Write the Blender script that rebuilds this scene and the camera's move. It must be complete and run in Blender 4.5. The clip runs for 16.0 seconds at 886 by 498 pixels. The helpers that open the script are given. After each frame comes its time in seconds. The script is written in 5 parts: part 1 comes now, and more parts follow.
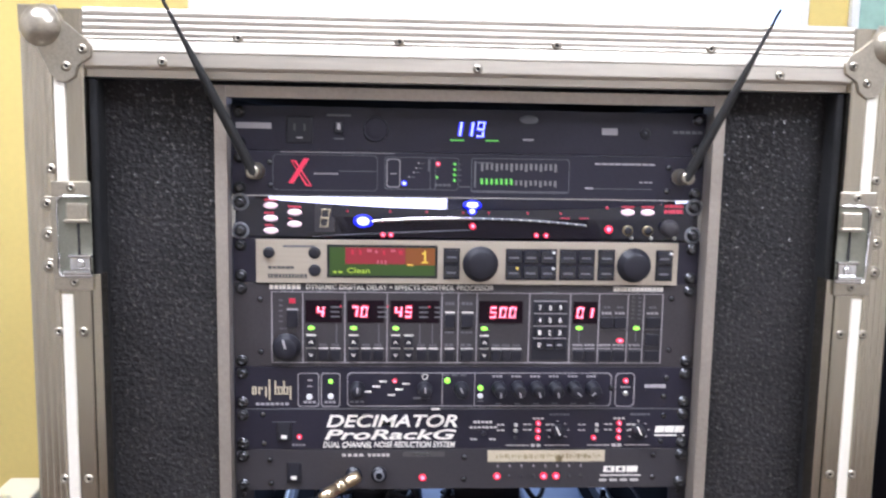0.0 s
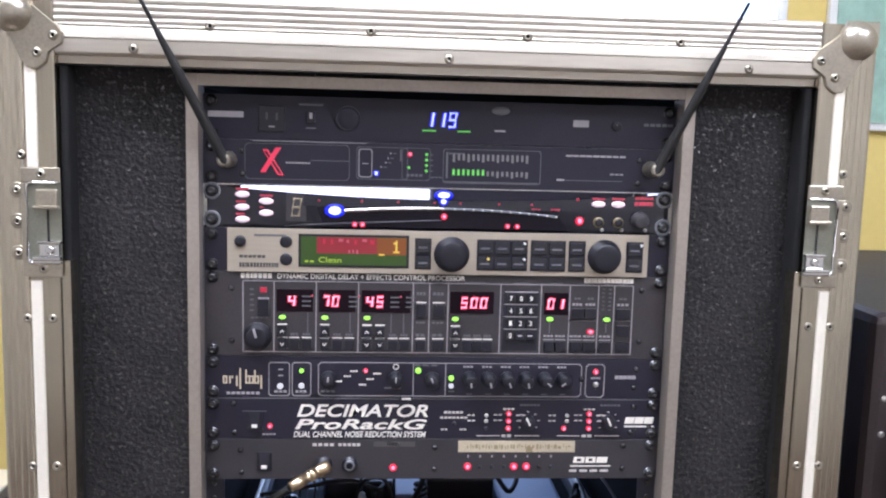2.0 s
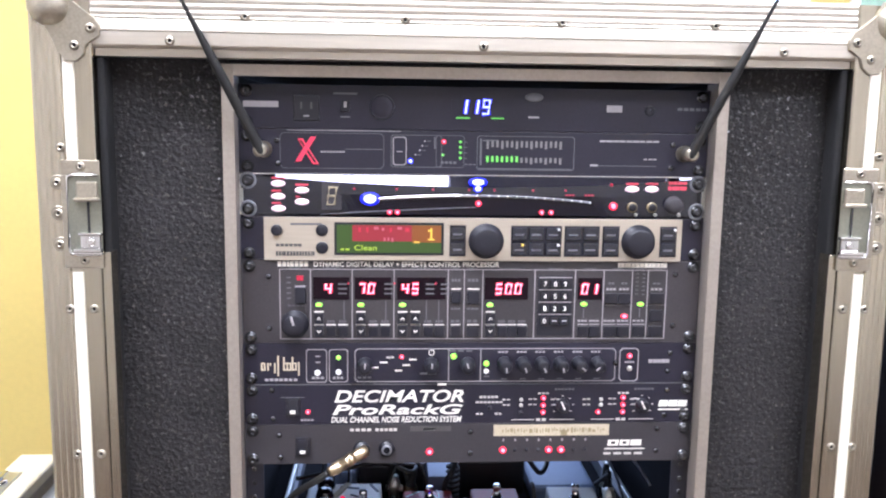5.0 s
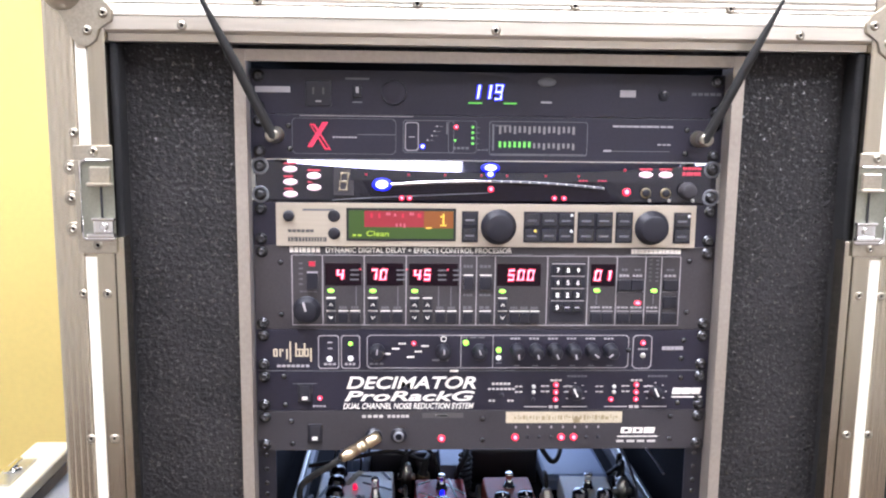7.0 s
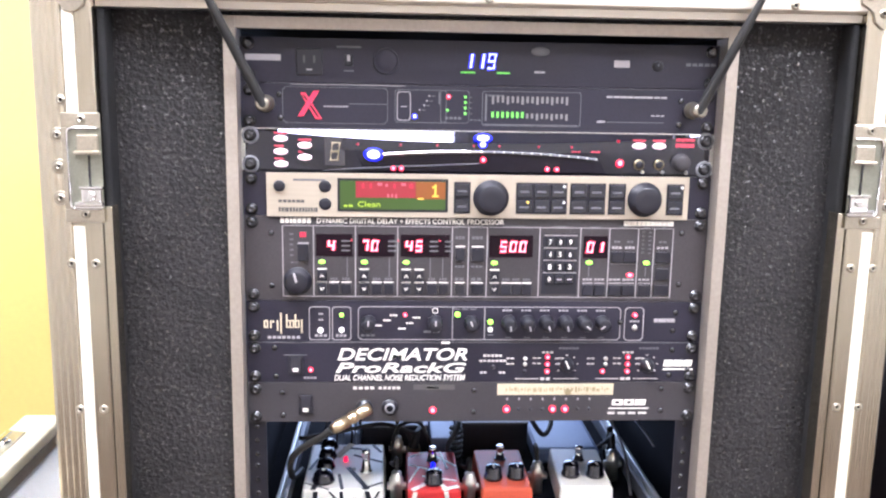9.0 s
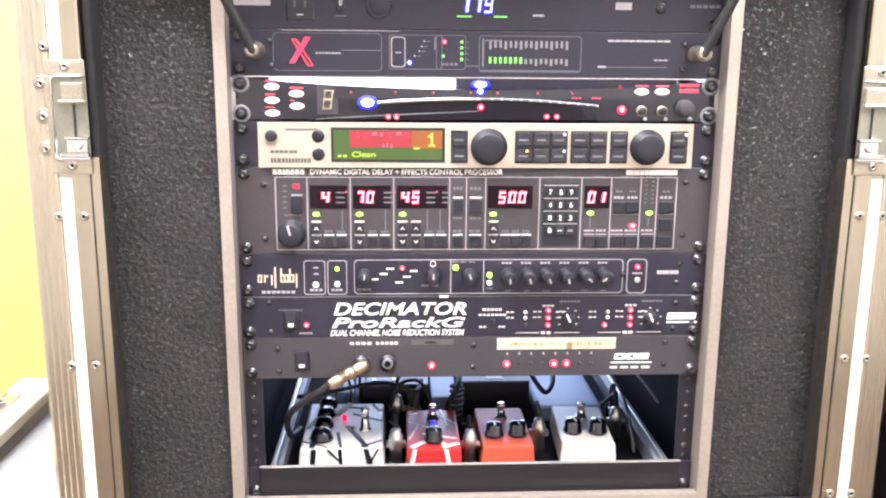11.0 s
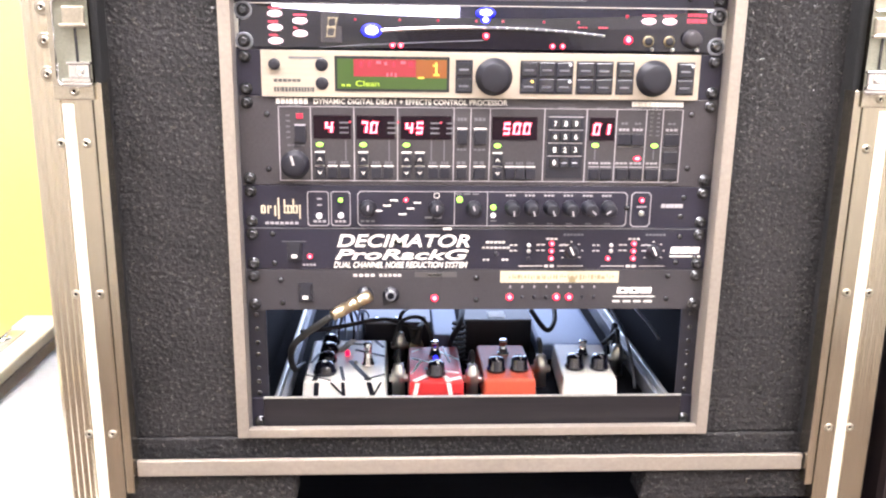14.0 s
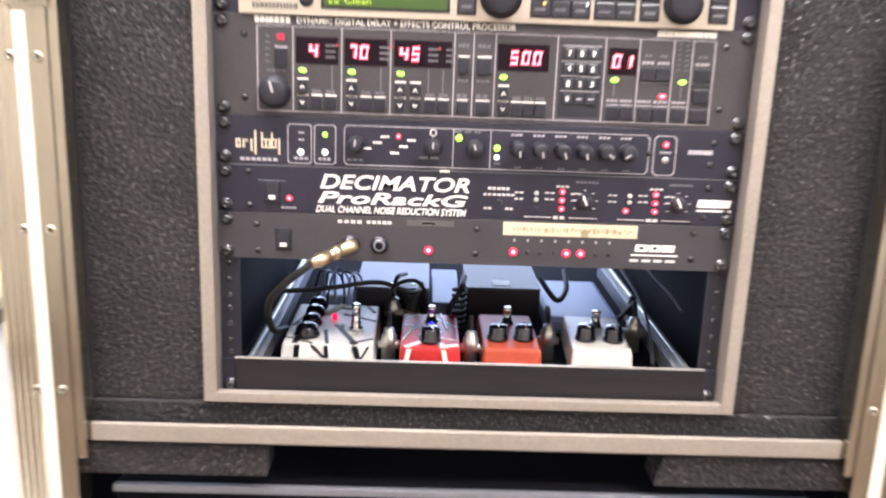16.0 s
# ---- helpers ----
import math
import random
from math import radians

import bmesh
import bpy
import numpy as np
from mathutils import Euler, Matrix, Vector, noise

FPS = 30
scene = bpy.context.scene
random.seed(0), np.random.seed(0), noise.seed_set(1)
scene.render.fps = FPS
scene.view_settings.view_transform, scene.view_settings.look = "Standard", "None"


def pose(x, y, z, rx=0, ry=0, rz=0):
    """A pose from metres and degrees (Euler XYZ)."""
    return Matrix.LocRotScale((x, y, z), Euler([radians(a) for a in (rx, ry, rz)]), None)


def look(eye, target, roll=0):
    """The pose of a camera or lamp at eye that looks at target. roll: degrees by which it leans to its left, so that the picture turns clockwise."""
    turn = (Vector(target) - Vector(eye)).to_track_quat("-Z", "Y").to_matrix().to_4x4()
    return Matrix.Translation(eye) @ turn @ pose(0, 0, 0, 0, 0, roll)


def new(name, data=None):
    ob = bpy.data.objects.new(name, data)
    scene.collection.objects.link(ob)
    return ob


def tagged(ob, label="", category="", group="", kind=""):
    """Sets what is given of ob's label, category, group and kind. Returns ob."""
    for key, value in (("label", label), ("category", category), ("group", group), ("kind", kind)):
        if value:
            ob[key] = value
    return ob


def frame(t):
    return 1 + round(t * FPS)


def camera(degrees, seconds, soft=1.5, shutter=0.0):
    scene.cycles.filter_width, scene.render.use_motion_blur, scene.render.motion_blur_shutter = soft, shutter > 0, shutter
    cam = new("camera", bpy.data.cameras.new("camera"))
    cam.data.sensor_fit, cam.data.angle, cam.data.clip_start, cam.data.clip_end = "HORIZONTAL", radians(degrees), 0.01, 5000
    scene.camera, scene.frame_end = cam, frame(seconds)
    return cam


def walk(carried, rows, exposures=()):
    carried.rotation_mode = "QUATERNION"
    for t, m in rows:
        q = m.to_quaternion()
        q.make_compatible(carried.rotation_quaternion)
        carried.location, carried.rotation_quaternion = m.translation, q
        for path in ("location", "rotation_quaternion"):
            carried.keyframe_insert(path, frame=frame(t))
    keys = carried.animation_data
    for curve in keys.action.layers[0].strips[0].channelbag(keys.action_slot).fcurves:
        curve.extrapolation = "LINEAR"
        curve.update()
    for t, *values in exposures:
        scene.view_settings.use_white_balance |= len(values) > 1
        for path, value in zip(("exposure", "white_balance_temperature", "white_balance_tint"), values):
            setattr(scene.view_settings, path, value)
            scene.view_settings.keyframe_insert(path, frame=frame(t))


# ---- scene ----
cam = camera(54.0, 16.0, soft=2.1, shutter=0.5)
PATH = [
    (0, (-0.081, -0.884, 1.172), (0.039, 1.096, 0.916), 1.0),
    (0.5, (-0.073, -0.89, 1.163), (0.085, 1.082, 0.87), 0.9),
    (1, (-0.075, -0.878, 1.15), (0.039, 1.102, 0.896), 0.7),
    (1.5, (-0.06, -0.879, 1.153), (0.078, 1.1, 0.896), 1.4),
    (2, (-0.063, -0.89, 1.16), (0.082, 1.089, 0.911), 1.5),
    (2.5, (-0.067, -0.89, 1.163), (0.066, 1.091, 0.918), 1.4),
    (3, (-0.067, -0.892, 1.169), (0.056, 1.087, 0.906), 0.5),
    (3.5, (-0.07, -0.891, 1.164), (0.049, 1.085, 0.878), 0.2),
    (4, (-0.072, -0.892, 1.168), (0.036, 1.085, 0.887), 0.4),
    (4.2, (-0.087, -0.893, 1.175), (0.044, 1.08, 0.871), 0.6),
    (6.5, (-0.089, -0.89, 1.158), (0.001, 1.086, 0.861), 1.1),
    (7, (-0.087, -0.891, 1.159), (0.004, 1.082, 0.849), 0.7),
    (7.5, (-0.084, -0.892, 1.152), (0.002, 1.082, 0.841), 0.6),
    (8, (-0.086, -0.894, 1.154), (0.002, 1.082, 0.86), 1.0),
    (8.5, (-0.091, -0.891, 1.152), (0.018, 1.082, 0.842), 0.8),
    (9, (-0.088, -0.887, 1.149), (0.025, 1.078, 0.794), 1.0),
    (9.5, (-0.089, -0.883, 1.142), (0.039, 1.073, 0.744), 0.9),
    (9.7, (-0.088, -0.878, 1.127), (0.035, 1.077, 0.723), 0.7),
    (11.8, (-0.077, -0.869, 1.12), (0.019, 1.08, 0.681), 0.6),
    (12, (-0.081, -0.869, 1.113), (0.017, 1.077, 0.663), 0.7),
    (12.5, (-0.081, -0.875, 1.112), (0.018, 1.071, 0.661), 0.6),
    (13, (-0.081, -0.879, 1.094), (0.026, 1.067, 0.646), 0.8),
    (13.5, (-0.081, -0.88, 1.096), (0.017, 1.063, 0.633), 0.8),
    (14, (-0.082, -0.875, 1.093), (0.018, 1.059, 0.592), 0.8),
    (14.5, (-0.083, -0.871, 1.092), (0.013, 1.061, 0.585), 1.4),
    (15, (-0.084, -0.869, 1.09), (0.008, 1.06, 0.571), 2.1),
    (15.5, (-0.084, -0.868, 1.09), (0.0, 1.05, 0.529), 2.1),
    (15.7, (-0.063, -0.873, 1.078), (0.014, 1.058, 0.562), 1.9),
    (15.8, (-0.058, -0.862, 1.062), (0.002, 1.072, 0.574), 1.9),
    (15.9, (-0.053, -0.832, 1.045), (-0.004, 1.095, 0.525), 1.8),
    (16, (-0.051, -0.791, 1.011), (-0.003, 1.149, 0.529), 2.1),
]
EXPOSURES = [
    (0, -0.5, 5520, 16), (0.5, -1.1, 5370, 16), (1, -0.29, 5520, 16), (1.5, -0.25, 5470, 16), (2, -0.7, 5520, 16), (2.5, -1.04, 5420, 17), (3, -1.0, 5420, 17), (3.5, -0.65, 5470, 17), (4, -0.3, 5520, 16),
    (6.5, -0.05, 5670, 17), (7.5, 0.03, 5720, 17), (8, 0.14, 5720, 17), (9, 0.36, 5770, 17), (9.7, 0.61, 5870, 17), (12, 0.68, 6270, 18), (14, 0.66, 6270, 18), (15.5, 0.59, 6270, 17), (16, 0.42, 6360, 17),
]
walk(cam, [(t, look(eye, target, roll)) for t, eye, target, roll in PATH], EXPOSURES)

# ---- light ----
world = bpy.data.worlds.new("world")
scene.world = world
world.use_nodes = True
sky = world.node_tree.nodes.new("ShaderNodeTexSky")
sky.sky_type, sky.sun_disc, sky.sun_elevation, sky.sun_rotation = "NISHITA", False, radians(40), radians(30)
world.node_tree.links.new(sky.outputs[0], world.node_tree.nodes["Background"].inputs[0])
world.node_tree.nodes["Background"].inputs[1].default_value = 0.1
LAMP, DAYLIGHT = 38.0, 4.7

# ---- materials ----
def material(name, base, rough=0.5, metal=0.0, vary=0.25, scale=60.0, bump=0.0, bump_scale=800.0, stretch=(1, 1, 1), coat=0.0, specular=0.5, tint=None):
    """Base colour that varies at two scales, with fine relief."""
    m = bpy.data.materials.new(name)
    m.use_nodes = True
    nt = m.node_tree
    p = nt.nodes["Principled BSDF"]
    geo = nt.nodes.new("ShaderNodeNewGeometry")
    mp = nt.nodes.new("ShaderNodeMapping")
    mp.inputs["Scale"].default_value = stretch
    nt.links.new(geo.outputs["Position"], mp.inputs["Vector"])
    big, small = nt.nodes.new("ShaderNodeTexNoise"), nt.nodes.new("ShaderNodeTexNoise")
    big.inputs["Scale"].default_value, small.inputs["Scale"].default_value = scale * 0.15, scale * 4
    big.inputs["Detail"].default_value = small.inputs["Detail"].default_value = 4
    mix = nt.nodes.new("ShaderNodeMath")
    mix.operation = "MULTIPLY_ADD"
    mix.inputs[1].default_value = 0.5
    half = nt.nodes.new("ShaderNodeMath")
    half.operation = "MULTIPLY"
    half.inputs[1].default_value = 0.5
    for n in (big, small):
        nt.links.new(mp.outputs[0], n.inputs["Vector"])
    nt.links.new(small.outputs["Fac"], half.inputs[0])
    nt.links.new(big.outputs["Fac"], mix.inputs[0])
    nt.links.new(half.outputs[0], mix.inputs[2])
    ramp = nt.nodes.new("ShaderNodeValToRGB")
    ramp.color_ramp.elements[0].position, ramp.color_ramp.elements[1].position = 0.3, 0.7
    dark = tuple(c * (1 - vary) for c in base)
    light = tuple(min(1, c * (1 + vary)) for c in (tint or base))
    ramp.color_ramp.elements[0].color, ramp.color_ramp.elements[1].color = (*dark, 1), (*light, 1)
    nt.links.new(mix.outputs[0], ramp.inputs[0])
    nt.links.new(ramp.outputs[0], p.inputs["Base Color"])
    rr = nt.nodes.new("ShaderNodeMapRange")
    rr.inputs["To Min"].default_value, rr.inputs["To Max"].default_value = max(0.02, rough * 0.85), min(1, rough * 1.15)
    nt.links.new(small.outputs["Fac"], rr.inputs["Value"])
    nt.links.new(rr.outputs[0], p.inputs["Roughness"])
    p.inputs["Metallic"].default_value = metal
    p.inputs["Coat Weight"].default_value = coat
    p.inputs["Coat Roughness"].default_value = 0.05
    p.inputs["Specular IOR Level"].default_value = specular
    if bump:
        n = nt.nodes.new("ShaderNodeTexNoise")
        n.inputs["Scale"].default_value, n.inputs["Detail"].default_value = bump_scale, 3
        b = nt.nodes.new("ShaderNodeBump")
        b.inputs["Strength"].default_value, b.inputs["Distance"].default_value = bump, 0.001
        nt.links.new(mp.outputs[0], n.inputs["Vector"])
        nt.links.new(n.outputs["Fac"], b.inputs["Height"])
        nt.links.new(b.outputs[0], p.inputs["Normal"])
    return m


def glow(name, colour, strength, base=None):
    base = base or [0.02 + 0.12 * v for v in colour]
    m = bpy.data.materials.new(name)
    m.use_nodes = True
    p = m.node_tree.nodes["Principled BSDF"]
    p.inputs["Base Color"].default_value = (*base, 1)
    p.inputs["Roughness"].default_value = 0.3
    p.inputs["Emission Color"].default_value = (*colour, 1)
    p.inputs["Emission Strength"].default_value = strength
    return m


def foam_material():
    """Charcoal flocked foam: lumpy pile with glinting flecks."""
    m = material("charcoal_foam", (0.0195, 0.0180, 0.0188), 0.8, vary=0.5, scale=120, specular=0.3)
    nt = m.node_tree
    p = nt.nodes["Principled BSDF"]
    geo = nt.nodes["Geometry"] if "Geometry" in nt.nodes else nt.nodes.new("ShaderNodeNewGeometry")
    mp = nt.nodes.new("ShaderNodeMapping")
    mp.inputs["Scale"].default_value = (1, 1, 1.1)
    nt.links.new(geo.outputs["Position"], mp.inputs["Vector"])
    n = nt.nodes.new("ShaderNodeTexNoise")
    n.inputs["Scale"].default_value, n.inputs["Detail"].default_value, n.inputs["Roughness"].default_value = 190, 2, 0.5
    b = nt.nodes.new("ShaderNodeBump")
    b.inputs["Strength"].default_value, b.inputs["Distance"].default_value = 0.64, 0.0056
    nt.links.new(mp.outputs[0], n.inputs["Vector"])
    nt.links.new(n.outputs["Fac"], b.inputs["Height"])
    nt.links.new(b.outputs[0], p.inputs["Normal"])
    # sparse glossy fibres
    v = nt.nodes.new("ShaderNodeTexNoise")
    v.inputs["Scale"].default_value, v.inputs["Detail"].default_value = 215, 1
    nt.links.new(mp.outputs[0], v.inputs["Vector"])
    r = nt.nodes.new("ShaderNodeMapRange")
    r.inputs["From Min"].default_value, r.inputs["From Max"].default_value = 0.59, 0.69
    r.inputs["To Min"].default_value, r.inputs["To Max"].default_value = 0.78, 0.2
    nt.links.new(v.outputs["Fac"], r.inputs["Value"])
    nt.links.new(r.outputs[0], p.inputs["Roughness"])
    s = nt.nodes.new("ShaderNodeMapRange")
    s.inputs["From Min"].default_value, s.inputs["From Max"].default_value = 0.59, 0.69
    s.inputs["To Min"].default_value, s.inputs["To Max"].default_value = 0.3, 1.0
    nt.links.new(v.outputs["Fac"], s.inputs["Value"])
    nt.links.new(s.outputs[0], p.inputs["Specular IOR Level"])
    # pale specks, thinly strewn: foam glints painted into the base colour
    w = nt.nodes.new("ShaderNodeTexNoise")
    w.inputs["Scale"].default_value, w.inputs["Detail"].default_value = 260, 0.5
    nt.links.new(mp.outputs[0], w.inputs["Vector"])
    k = nt.nodes.new("ShaderNodeMapRange")
    k.inputs["From Min"].default_value, k.inputs["From Max"].default_value = 0.735, 0.785
    nt.links.new(w.outputs["Fac"], k.inputs["Value"])
    mixed = nt.nodes.new("ShaderNodeMix")
    mixed.data_type = "RGBA"
    old = p.inputs["Base Color"].links[0].from_socket
    nt.links.new(k.outputs[0], mixed.inputs[0])
    nt.links.new(old, mixed.inputs[6])
    mixed.inputs[7].default_value = (0.085, 0.078, 0.072, 1)
    nt.links.new(mixed.outputs[2], p.inputs["Base Color"])
    return m


M_FOAM = foam_material()
M_ALU = material("brushed_aluminium", (0.60, 0.55, 0.45), 0.23, 1.0, vary=0.14, scale=80, bump=0.05, bump_scale=500, stretch=(1, 1, 0.06))
M_ALU_H = material("brushed_aluminium_level", (0.60, 0.555, 0.48), 0.46, 1.0, vary=0.12, scale=80, bump=0.08, bump_scale=500, stretch=(0.06, 1, 1))
M_BEAD = material("bright_anodised_bead", (0.76, 0.71, 0.61), 0.5, 0.0, vary=0.06, scale=60)
M_TRIM = material("satin_trim", (0.38, 0.335, 0.29), 0.45, 0.6, vary=0.15, scale=60, bump=0.05)
M_STEEL = material("zinc_steel", (0.62, 0.62, 0.58), 0.32, 0.9, vary=0.15, scale=90, bump=0.05)
M_CHROME = material("chrome", (0.8, 0.8, 0.8), 0.1, 1.0, vary=0.05)
M_BLACK = material("black_powder_coat", (0.0150, 0.0134, 0.0240), 0.46, vary=0.3, scale=90, bump=0.12, bump_scale=1800, specular=0.4)
M_GREYBLACK = material("charcoal_paint", (0.033, 0.0300, 0.0345), 0.5, vary=0.2, scale=90, bump=0.1, bump_scale=1600)
M_DELAY = material("warm_charcoal_paint", (0.037, 0.0325, 0.036), 0.42, vary=0.25, scale=90, bump=0.1, bump_scale=1600)
M_GLOSS = material("black_lacquer", (0.008, 0.008, 0.016), 0.12, vary=0.2, coat=0.6)
M_MIRROR = material("polished_black_metal", (0.1, 0.1, 0.14), 0.03, 1.0, vary=0.1)
M_SILVER = material("champagne_aluminium", (0.43, 0.375, 0.3), 0.48, 0.4, vary=0.08, scale=90, bump=0.04, bump_scale=600, stretch=(0.05, 1, 1))
M_SCREW = material("black_oxide_steel", (0.07, 0.07, 0.075), 0.2, 0.75, vary=0.2, scale=150)
M_PLASTIC = material("black_plastic", (0.010, 0.010, 0.016), 0.4, vary=0.25, scale=150)
M_GREYPLASTIC = material("grey_plastic", (0.075, 0.072, 0.07), 0.5, vary=0.2, scale=120)
M_INK = material("white_ink", (0.8, 0.76, 0.69), 0.6, vary=0.1, scale=200)
M_DIMINK = material("grey_ink", (0.33, 0.31, 0.32), 0.6, vary=0.15, scale=200)
M_MIDINK = material("silver_ink", (0.52, 0.49, 0.46), 0.6, vary=0.15, scale=200)
M_RIVET = material("nickel_rivet", (0.36, 0.33, 0.27), 0.3, 0.9, vary=0.15, scale=150)
M_LATCH = material("worn_nickel", (0.46, 0.42, 0.34), 0.3, 0.85, vary=0.2, scale=90, bump=0.05)
M_DISH = material("dull_greenish_zinc", (0.27, 0.27, 0.22), 0.42, 0.75, vary=0.2, scale=120)
M_LIP = material("satin_black_lip", (0.017, 0.015, 0.017), 0.3, vary=0.25, scale=60, bump=0.05, bump_scale=700, stretch=(0.05, 1, 1), specular=0.25)
M_FAINT = material("faint_ink", (0.12, 0.12, 0.13), 0.6, vary=0.15, scale=200)
M_INNER = material("lining_and_recess_black", (0.008, 0.008, 0.011), 0.95, vary=0.3, scale=90, specular=0.08)
M_RUBBER = material("black_rubber", (0.012, 0.012, 0.012), 0.6, vary=0.2, scale=150)
M_SHADEFOAM = material("shaded_foam", (0.018, 0.018, 0.019), 0.95, vary=0.4, scale=150, bump=0.3, bump_scale=900, specular=0.2)
M_GOLD = material("worn_gold_plate", (0.55, 0.44, 0.29), 0.3, 1.0, vary=0.1)
M_TAPE = material("cream_tape", (0.52, 0.45, 0.32), 0.7, vary=0.2, scale=150, bump=0.1)
M_REDINK = material("red_ink", (0.52, 0.05, 0.085), 0.5, vary=0.15, scale=200)
M_WALL = material("yellow_wall_paint", (0.76, 0.6, 0.2), 0.8, vary=0.05, scale=20, bump=0.08, bump_scale=300)
M_CREAMWALL = material("beige_wall_paint", (0.58, 0.55, 0.51), 0.85, vary=0.05, scale=20, bump=0.05, bump_scale=300)
M_CEIL = material("white_ceiling_paint", (0.78, 0.77, 0.74), 0.9, vary=0.04, scale=20)
M_FLOOR = material("brown_carpet", (0.12, 0.09, 0.07), 0.95, vary=0.35, scale=60, bump=0.6, bump_scale=400)
M_WHITE = material("white_laminate", (0.84, 0.84, 0.81), 0.5, vary=0.05, scale=20, bump=0.03)
M_CREAM = material("cream_laminate", (0.8, 0.73, 0.55), 0.45, vary=0.06, scale=20)
M_DARKWOOD = material("dark_brown_vinyl", (0.03, 0.02, 0.02), 0.55, vary=0.3, scale=60, bump=0.4, bump_scale=600)
M_TEAL = material("teal_print", (0.38, 0.58, 0.48), 0.6, vary=0.2, scale=12)
M_PEDALWHITE = material("white_enamel", (0.78, 0.76, 0.7), 0.35, vary=0.06, scale=80)
M_PEDALCREAM = material("cream_enamel", (0.76, 0.73, 0.66), 0.35, vary=0.06, scale=80)
M_PEDALRED = material("red_enamel", (0.5, 0.03, 0.03), 0.35, vary=0.12, scale=80)
M_PEDALORANGE = material("orange_enamel", (0.55, 0.095, 0.05), 0.4, vary=0.1, scale=80)
# blue of the daylight behind the case, painted into the enamel
M_DAYLITBLUE = material("daylit_blue_enamel", (0.23, 0.29, 0.43), 0.5, vary=0.1, scale=60)
M_GREYMETAL = material("grey_metal", (0.22, 0.225, 0.25), 0.55, 0.5, vary=0.15, scale=80)
M_LEDRED = glow("lit_red_led", (1, 0.005, 0.05), 1.6)
M_LEDREDDIM = glow("faint_red_led", (1, 0.02, 0.08), 0.5, (0.2, 0.02, 0.03))
M_LEDGREEN = glow("lit_green_led", (0.45, 1, 0.08), 2.2)
M_LEDGREENSMALL = glow("small_green_led", (0.22, 0.9, 0.1), 0.9)
M_LEDWHITE = glow("lit_white_led", (1, 0.95, 0.9), 1.2)
M_LEDBLUE = glow("lit_blue_led", (0.012, 0.016, 1), 2.4)
M_LEDYELLOW = glow("lit_yellow_led", (1, 0.7, 0.1), 1.5)
M_DIGITBLUE = glow("blue_digit", (0.36, 0.38, 1), 4.0)
M_DIGITBLUEHALO = glow("blue_digit_halo", (0.03, 0.03, 1), 1.6)
M_DIGITREDHALO = glow("red_digit_halo", (1, 0.004, 0.05), 1.2)
M_REDCORE = glow("red_led_core", (1, 0.3, 0.42), 2.4)
M_BLUECORE = glow("blue_led_core", (0.5, 0.5, 1), 5.0)
M_DIGITRED = glow("red_digit", (1, 0.33, 0.43), 3.4)
M_XRED = glow("red_lit_logo", (1, 0.03, 0.11), 0.65, (0.4, 0.03, 0.05))
M_LCDGREEN = glow("green_lcd", (0.13, 0.25, 0.015), 0.22, (0.02, 0.04, 0.01))
M_LCDRED = glow("red_lcd", (0.9, 0.055, 0.1), 0.38, (0.08, 0.01, 0.01))
M_LCDPINK = glow("pink_lcd_mark", (1, 0.22, 0.32), 0.6, (0.1, 0.02, 0.02))
M_BRASS = material("dull_brass", (0.34, 0.28, 0.17), 0.35, 0.8, vary=0.15, scale=150)
M_BARGREY = material("unlit_grey_segment", (0.2, 0.19, 0.19), 0.5, vary=0.15, scale=150)
M_SEGMENT = material("unlit_tan_segment", (0.36, 0.31, 0.21), 0.5, vary=0.15, scale=150)
M_LCDORANGE = glow("orange_lcd", (0.62, 0.17, 0.02), 0.4, (0.08, 0.03, 0.01))
M_LCDTEXT = glow("yellow_lcd_text", (0.6, 0.85, 0.04), 0.7)
M_LCDYELLOW = glow("amber_lcd_text", (1, 0.62, 0.06), 1.2)
M_PINKKEY = glow("lit_pink_key", (1, 0.76, 0.80), 0.75, (0.7, 0.55, 0.58))
M_REDWINDOW = material("red_display_window", (0.008, 0.003, 0.006), 0.3, vary=0.2, specular=0.15)
M_SCREEN = glow("blue_screen", (0.25, 0.4, 0.75), 0.45)
M_LAMP = glow("lamp_diffuser", (1, 0.97, 0.93), LAMP)
M_DAY = glow("daylight", (0.58, 0.72, 1), DAYLIGHT)

# ---- shape helpers ----
def box(bm, x0, x1, y0, y1, z0, z1, bevel=0.0):
    vs = [bm.verts.new((x, y, z)) for x in (x0, x1) for y in (y0, y1) for z in (z0, z1)]
    fs = [bm.faces.new([vs[i] for i in f]) for f in ((0, 1, 3, 2), (4, 6, 7, 5), (0, 4, 5, 1), (2, 3, 7, 6), (0, 2, 6, 4), (1, 5, 7, 3))]
    if bevel:
        edges = {e for f in fs for e in f.edges}
        bmesh.ops.bevel(bm, geom=list(edges), offset=bevel, segments=2, affect="EDGES", profile=0.5)
    return bm


def boxed(x0, x1, y0, y1, z0, z1, bevel=0.0):
    return box(bmesh.new(), x0, x1, y0, y1, z0, z1, bevel)


def lathe(bm, m, rings, segments=20):
    """A turned body: rings of (radius, height) along the local z of the pose m."""
    rows = []
    for r, h in rings:
        rows.append([bm.verts.new(m @ Vector((r * math.cos(a), r * math.sin(a), h))) for a in (2 * math.pi * i / segments for i in range(segments))])
    for a, b in zip(rows, rows[1:]):
        for i in range(segments):
            f = bm.faces.new((a[i], a[(i + 1) % segments], b[(i + 1) % segments], b[i]))
            f.smooth = True
    bm.faces.new(rows[0][::-1])
    bm.faces.new(rows[-1])
    return bm


def facing(x, y, z):
    """The pose whose local z comes out of a front panel, towards -y."""
    return pose(x, y, z, 90)


